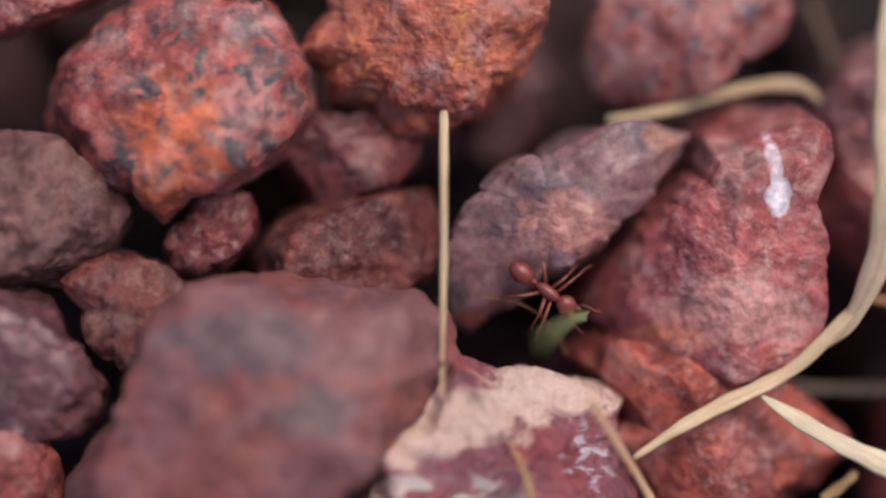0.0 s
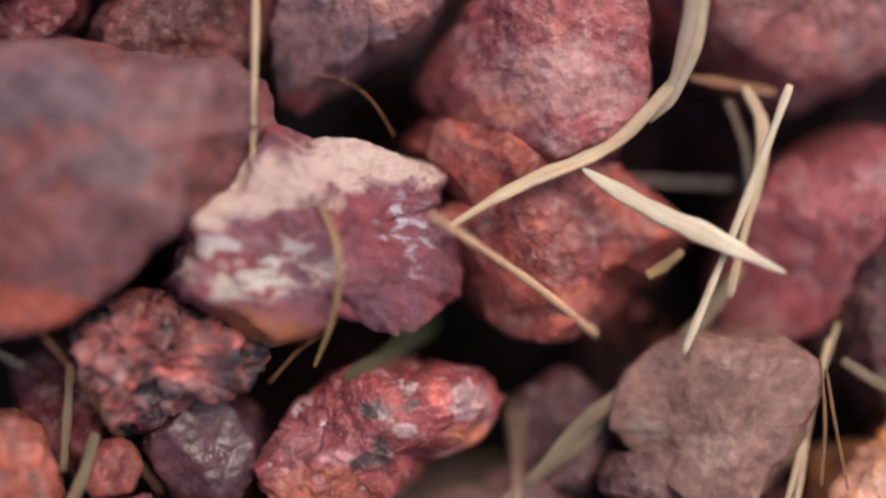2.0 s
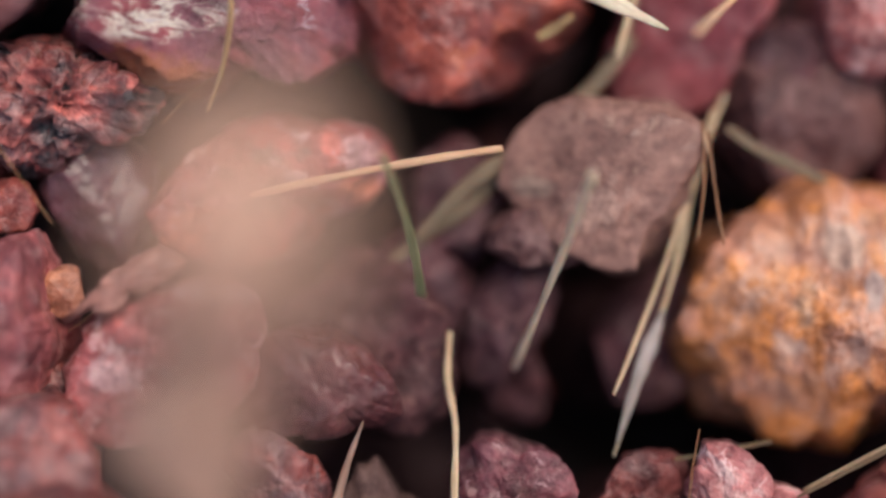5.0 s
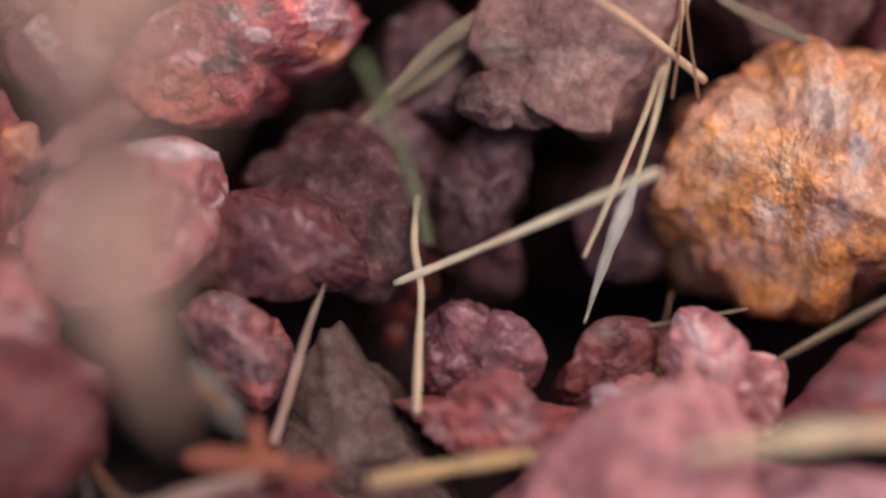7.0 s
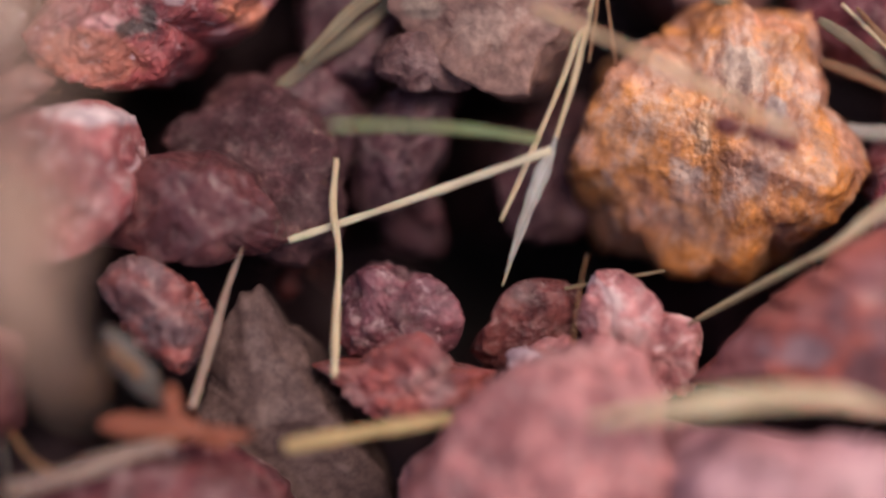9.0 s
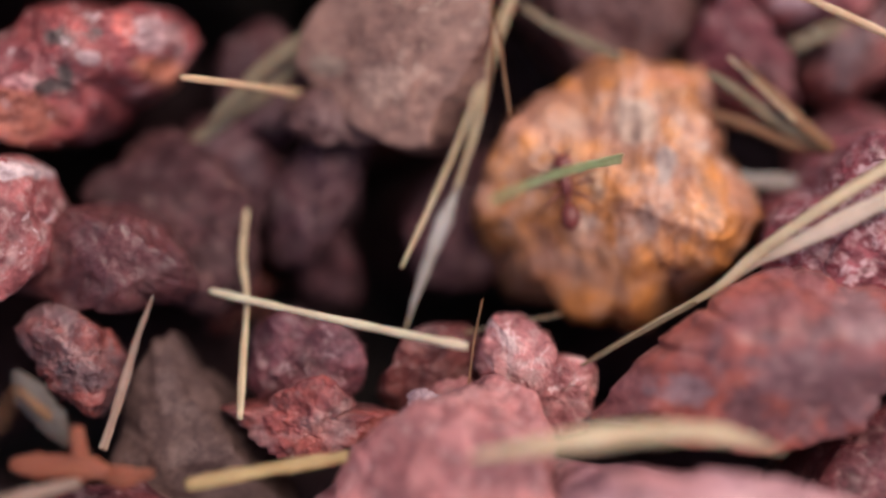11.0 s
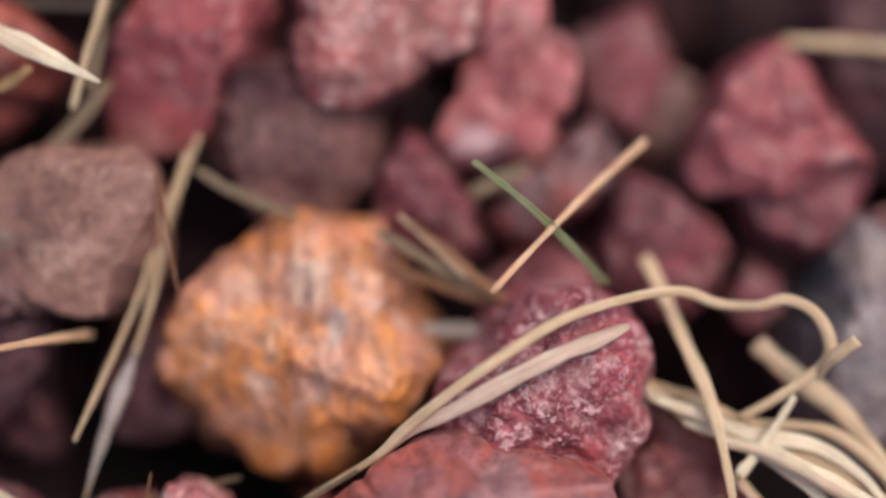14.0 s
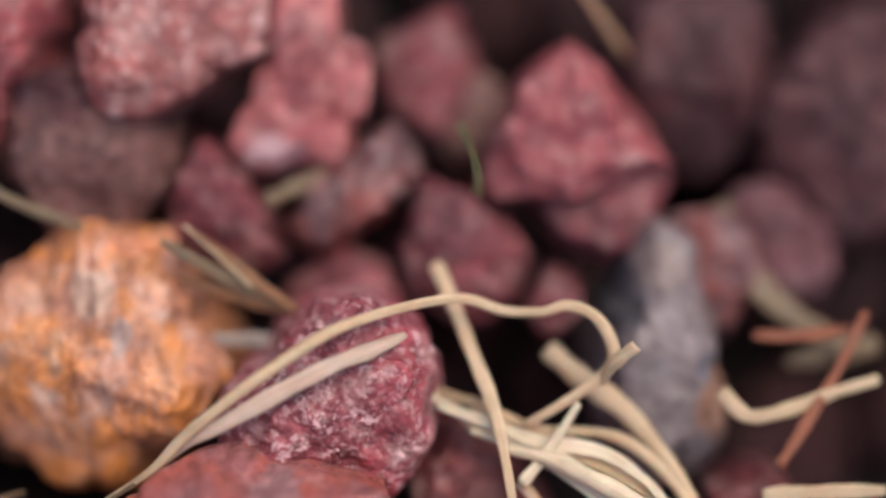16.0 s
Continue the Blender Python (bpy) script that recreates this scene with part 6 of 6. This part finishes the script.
    walk(ants[0], [
        (0.00, pose(0.0200, 0.0336, -0.0100, -28, -2, 176)),
        (0.50, pose(0.0208, 0.0339, -0.0100, -28, -1, 178)),
        (1.00, pose(0.0216, 0.0331, -0.0103, -28, -1, 178)),
        (1.50, pose(0.0217, 0.0339, -0.0104, -28, 0, -180)),
        (2.00, pose(0.0252, 0.0363, -0.0088, -27, 9, -162)),
        (2.50, pose(0.0268, 0.0371, -0.0081, -20, 20, -136)),
        (2.70, pose(0.0267, 0.0383, -0.0076, -19, 21, -133)),
        (2.90, pose(0.0287, 0.0397, -0.0069, -16, 24, -125)),
        (3.00, pose(0.0294, 0.0411, -0.0066, -10, 26, -111)),
        (3.10, pose(0.0299, 0.0414, -0.0067, -10, 26, -111)),
        (3.30, pose(0.0311, 0.0422, -0.0071, -10, 26, -112)),
        (3.50, pose(0.0301, 0.0433, -0.0062, 4, 28, -82)),
        (3.70, pose(0.0324, 0.0439, -0.0055, 1, 28, -87)),
        (4.10, pose(0.0324, 0.0437, -0.0065, -2, 28, -93)),
        (4.50, pose(0.0382, 0.0439, -0.0059, -11, 26, -114)),
        (5.00, pose(0.0426, 0.0487, -0.0070, 4, 28, -82)),
        (5.20, pose(0.0440, 0.0513, -0.0063, 5, 28, -80)),
        (6.25, pose(0.0445, 0.0400, -0.0099, -17, 23, -128)),
        (7.30, pose(0.0413, 0.0272, -0.0141, -27, 9, -163)),
        (7.36, pose(0.0402, 0.0249, -0.0101, -12, 27, -114)),
        (7.43, pose(0.0388, 0.0223, -0.0055, 17, 24, -49)),
        (7.50, pose(0.0375, 0.0196, -0.0008, 28, -0, 5)),
        (8.00, pose(0.0395, 0.0189, -0.0002, 28, 2, 1)),
        (8.50, pose(0.0430, 0.0172, -0.0001, 28, -2, 9)),
        (9.00, pose(0.0478, 0.0150, 0.0012, 31, 6, -11)),
        (9.50, pose(0.0513, 0.0127, 0.0016, 30, 7, -14)),
        (9.70, pose(0.0555, 0.0146, 0.0016, 31, 8, -16)),
        (10.40, pose(0.0602, 0.0204, -0.0055, 29, -11, 18)),
        (11.10, pose(0.0650, 0.0263, -0.0126, 16, -25, 57)),
        (11.80, pose(0.0697, 0.0321, -0.0197, -5, -28, 101)),
        (12.00, pose(0.0688, 0.0329, -0.0217, -7, -27, 105)),
        (12.20, pose(0.0672, 0.0306, -0.0158, -12, -26, 116)),
        (12.50, pose(0.0704, 0.0302, -0.0139, -17, -23, 129)),
        (13.00, pose(0.0721, 0.0337, -0.0131, -23, -16, 146)),
        (13.20, pose(0.0708, 0.0333, -0.0127, -28, -5, 171)),
        (13.50, pose(0.0726, 0.0349, -0.0098, -27, -7, 166)),
        (14.00, pose(0.0740, 0.0382, -0.0117, -28, -5, 171)),
        (14.50, pose(0.0767, 0.0407, -0.0099, -28, 2, -175)),
        (15.00, pose(0.0776, 0.0476, -0.0192, -28, 2, -177)),
        (15.50, pose(0.0803, 0.0481, -0.0128, -27, 9, -164)),
        (16.00, pose(0.0903, 0.0499, -0.0205, -28, 4, -173)),
    ])
    walk(ants[5], [
        (0.00, pose(0.0998, 0.0497, -0.0156, -18, 22, -130)),
        (12.50, pose(0.0998, 0.0497, -0.0156, -18, 22, -130)),
        (13.50, pose(0.0930, 0.0508, -0.0140, -18, 22, -131)),
        (14.00, pose(0.0953, 0.0509, -0.0154, -18, 21, -132)),
        (14.50, pose(0.0959, 0.0503, -0.0144, -19, 21, -133)),
        (14.70, pose(0.0943, 0.0524, -0.0135, -13, 25, -119)),
        (15.00, pose(0.0942, 0.0547, -0.0128, -9, 27, -110)),
        (15.30, pose(0.0897, 0.0552, -0.0174, 1, 28, -87)),
        (15.50, pose(0.0906, 0.0617, -0.0156, 4, 28, -81)),
        (16.00, pose(0.0936, 0.0760, -0.0153, 6, 27, -78)),
    ])
    walk(ants[1], [
        (0.00, pose(0.0382, 0.0342, -0.0110, -24, -15, 149)),
        (0.40, pose(0.0363, 0.0356, -0.0102, -24, -15, 149)),
        (0.50, pose(0.0364, 0.0340, -0.0095, -23, -16, 146)),
        (1.00, pose(0.0332, 0.0340, -0.0094, -20, -20, 136)),
        (1.50, pose(0.0293, 0.0349, -0.0098, -15, -24, 125)),
        (2.00, pose(0.0299, 0.0328, -0.0096, -16, -23, 127)),
        (2.50, pose(0.0267, 0.0318, -0.0093, -21, -19, 139)),
        (2.70, pose(0.0258, 0.0317, -0.0125, -18, -22, 132)),
        (2.90, pose(0.0230, 0.0307, -0.0121, 2, -28, 86)),
        (3.00, pose(0.0212, 0.0297, -0.0130, 6, -27, 78)),
        (3.10, pose(0.0203, 0.0278, -0.0150, 13, -25, 62)),
        (3.30, pose(0.0203, 0.0257, -0.0131, 18, -22, 49)),
        (3.50, pose(0.0243, 0.0228, -0.0134, 1, -28, 89)),
        (3.70, pose(0.0257, 0.0225, -0.0159, 12, -25, 63)),
        (3.90, pose(0.0291, 0.0214, -0.0162, -5, -28, 100)),
        (4.10, pose(0.0282, 0.0220, -0.0164, 9, -27, 72)),
        (4.30, pose(0.0296, 0.0222, -0.0170, 5, -28, 79)),
        (4.50, pose(0.0289, 0.0194, -0.0187, -6, -27, 102)),
        (4.70, pose(0.0282, 0.0206, -0.0175, -12, -26, 116)),
        (5.00, pose(0.0267, 0.0168, -0.0181, -17, -23, 127)),
        (5.20, pose(0.0262, 0.0154, -0.0181, -20, -20, 138)),
        (7.30, pose(0.0202, 0.0117, -0.0175, 6, -27, 76)),
        (7.50, pose(0.0216, 0.0138, -0.0222, -0, -28, 91)),
        (7.70, pose(0.0211, 0.0091, -0.0176, -5, -28, 101)),
        (8.00, pose(0.0208, 0.0086, -0.0176, -5, -28, 101)),
        (8.50, pose(0.0195, 0.0111, -0.0177, 5, -28, 80)),
        (9.00, pose(0.0184, 0.0121, -0.0168, 7, -27, 74)),
        (9.50, pose(0.0166, 0.0129, -0.0167, 16, -23, 54)),
        (9.70, pose(0.0171, 0.0130, -0.0169, 13, -25, 62)),
        (11.80, pose(0.0203, 0.0122, -0.0172, 23, -17, 34)),
        (12.00, pose(0.0177, 0.0115, -0.0165, 23, -17, 34)),
        (12.50, pose(0.0176, 0.0111, -0.0173, 22, -18, 38)),
        (13.00, pose(0.0162, 0.0119, -0.0150, 23, -16, 33)),
        (13.50, pose(0.0152, 0.0163, -0.0153, 24, -14, 29)),
        (14.50, pose(0.0156, 0.0186, -0.0147, 24, -14, 28)),
        (16.00, pose(0.0169, 0.0168, -0.0159, 24, -15, 31)),
    ])
    walk(ants[2], [
        (0.00, pose(0.0222, 0.0128, -0.0223, -24, -14, 151)),
        (1.00, pose(0.0262, 0.0126, -0.0225, -23, -16, 148)),
        (1.50, pose(0.0226, 0.0219, -0.0189, -24, -15, 149)),
        (2.00, pose(0.0199, 0.0227, -0.0181, -24, -15, 149)),
        (2.50, pose(0.0280, 0.0284, -0.0156, -27, -9, 163)),
        (3.00, pose(0.0234, 0.0276, -0.0143, -20, -20, 136)),
        (3.50, pose(0.0237, 0.0278, -0.0133, -19, -21, 133)),
        (4.00, pose(0.0238, 0.0274, -0.0122, -18, -22, 132)),
        (4.50, pose(0.0253, 0.0292, -0.0095, -22, -18, 143)),
        (5.00, pose(0.0261, 0.0296, -0.0095, -23, -17, 145)),
        (5.20, pose(0.0224, 0.0290, -0.0093, -22, -18, 143)),
        (7.30, pose(0.0155, 0.0381, -0.0078, -23, -16, 147)),
        (9.70, pose(0.0142, 0.0364, -0.0093, -23, -16, 147)),
        (10.60, pose(0.0252, 0.0348, -0.0202, -21, -19, 140)),
        (11.80, pose(0.0303, 0.0203, -0.0202, -24, -14, 151)),
        (12.00, pose(0.0285, 0.0194, -0.0202, -24, -15, 150)),
        (12.20, pose(0.0271, 0.0201, -0.0200, -22, -18, 142)),
        (12.50, pose(0.0298, 0.0196, -0.0201, -25, -14, 153)),
        (13.00, pose(0.0299, 0.0227, -0.0189, -20, -20, 136)),
        (13.50, pose(0.0319, 0.0244, -0.0182, -25, -12, 156)),
        (14.50, pose(0.0380, 0.0246, -0.0189, -26, -10, 161)),
        (15.00, pose(0.0420, 0.0220, -0.0195, -27, -9, 163)),
        (16.00, pose(0.0403, 0.0261, -0.0178, -27, -6, 168)),
    ])
    walk(ants[3], [
        (0.00, pose(0.0067, 0.0446, 0.0111, 26, 16, -30)),
        (0.20, pose(0.0058, 0.0453, 0.0113, 26, 15, -28)),
        (0.40, pose(0.0081, 0.0439, 0.0092, 22, 20, -42)),
        (0.60, pose(0.0073, 0.0434, 0.0088, 14, 25, -58)),
        (0.80, pose(0.0075, 0.0430, 0.0086, 13, 26, -58)),
        (1.00, pose(0.0088, 0.0421, 0.0080, 14, 26, -56)),
        (1.20, pose(0.0106, 0.0376, 0.0074, 17, 23, -46)),
        (1.40, pose(0.0112, 0.0363, 0.0057, 26, 59, -37)),
        (1.60, pose(0.0097, 0.0340, 0.0007, 44, 26, 10)),
        (1.80, pose(0.0125, 0.0337, -0.0050, 32, -8, 43)),
        (2.00, pose(0.0067, 0.0293, -0.0092, 1, -28, 88)),
        (2.25, pose(0.0079, 0.0288, -0.0098, 9, -26, 69)),
        (2.50, pose(0.0096, 0.0295, -0.0096, 12, -26, 65)),
        (3.00, pose(0.0099, 0.0296, -0.0096, 14, -24, 58)),
        (3.50, pose(0.0105, 0.0288, -0.0102, 17, -23, 52)),
        (3.75, pose(0.0128, 0.0264, -0.0115, 13, -25, 61)),
        (4.00, pose(0.0158, 0.0255, -0.0119, 15, -24, 57)),
        (4.50, pose(0.0158, 0.0226, -0.0134, 19, -21, 46)),
        (4.80, pose(0.0189, 0.0238, -0.0127, 24, -15, 30)),
        (5.00, pose(0.0188, 0.0191, -0.0136, 16, -23, 53)),
        (5.20, pose(0.0192, 0.0178, -0.0138, 13, -25, 62)),
        (7.30, pose(0.0238, 0.0143, -0.0157, 15, -24, 56)),
        (7.50, pose(0.0261, 0.0156, -0.0164, 13, -25, 61)),
        (7.70, pose(0.0281, 0.0184, -0.0149, -11, -26, 114)),
        (8.00, pose(0.0335, 0.0190, -0.0149, -16, -23, 127)),
        (8.50, pose(0.0348, 0.0192, -0.0137, -17, -23, 129)),
        (9.00, pose(0.0361, 0.0193, -0.0132, -18, -22, 131)),
        (9.30, pose(0.0377, 0.0191, -0.0133, -19, -21, 133)),
        (9.50, pose(0.0379, 0.0218, -0.0113, -28, -3, 175)),
        (9.70, pose(0.0389, 0.0230, -0.0122, -27, -6, 169)),
        (10.75, pose(0.0434, 0.0188, -0.0063, -8, -24, 111)),
        (11.80, pose(0.0479, 0.0146, -0.0004, 18, -17, 48)),
        (12.00, pose(0.0506, 0.0189, 0.0008, 26, -8, 23)),
        (12.20, pose(0.0505, 0.0210, 0.0004, 21, -14, 39)),
        (12.50, pose(0.0500, 0.0237, -0.0017, 26, -6, 19)),
        (12.65, pose(0.0535, 0.0260, -0.0012, 22, 19, -36)),
        (12.80, pose(0.0569, 0.0340, -0.0113, -5, 28, -100)),
        (13.00, pose(0.0578, 0.0320, -0.0124, -17, 23, -128)),
        (13.50, pose(0.0667, 0.0312, -0.0126, -25, 13, -155)),
        (14.00, pose(0.0712, 0.0286, -0.0132, -27, 6, -170)),
        (14.50, pose(0.0743, 0.0283, -0.0136, -28, 5, -170)),
        (15.00, pose(0.0762, 0.0288, -0.0136, -27, 9, -162)),
        (15.50, pose(0.0768, 0.0312, -0.0130, -28, 1, -178)),
        (16.00, pose(0.0772, 0.0350, -0.0140, -26, -10, 162)),
    ])
    walk(ants[4], [
        (0.00, pose(0.0549, 0.0141, -0.0047, 28, 1, 2)),
        (4.75, pose(0.0556, 0.0029, -0.0084, 4, -25, 79)),
        (9.50, pose(0.0563, -0.0083, -0.0122, -26, -6, 159)),
        (12.40, pose(0.0500, 0.0035, -0.0113, -27, -6, 168)),
        (12.60, pose(0.0479, 0.0056, -0.0086, 6, -27, 77)),
        (12.80, pose(0.0458, 0.0077, -0.0060, 28, 5, -9)),
        (13.00, pose(0.0461, 0.0057, -0.0068, 23, -13, 34)),
        (13.25, pose(0.0460, 0.0065, -0.0080, 5, -24, 78)),
        (13.50, pose(0.0459, 0.0074, -0.0093, -16, -20, 125)),
        (14.20, pose(0.0515, 0.0083, -0.0163, -17, -19, 129)),
        (16.00, pose(0.0440, 0.0069, -0.0183, -17, -19, 129)),
    ])
    # legs step in two sets of three
    for k, legs in enumerate(all_legs):
        for i, leg in enumerate(legs):
            x, y, z = leg.location
            phase = math.pi * (i % 2) + 0.7 * k
            walk(leg, [(t / 5, pose(x, y, z, 0, 0, 16 * math.sin(phase + t * 2.3))) for t in range(0, 81)])


motions()
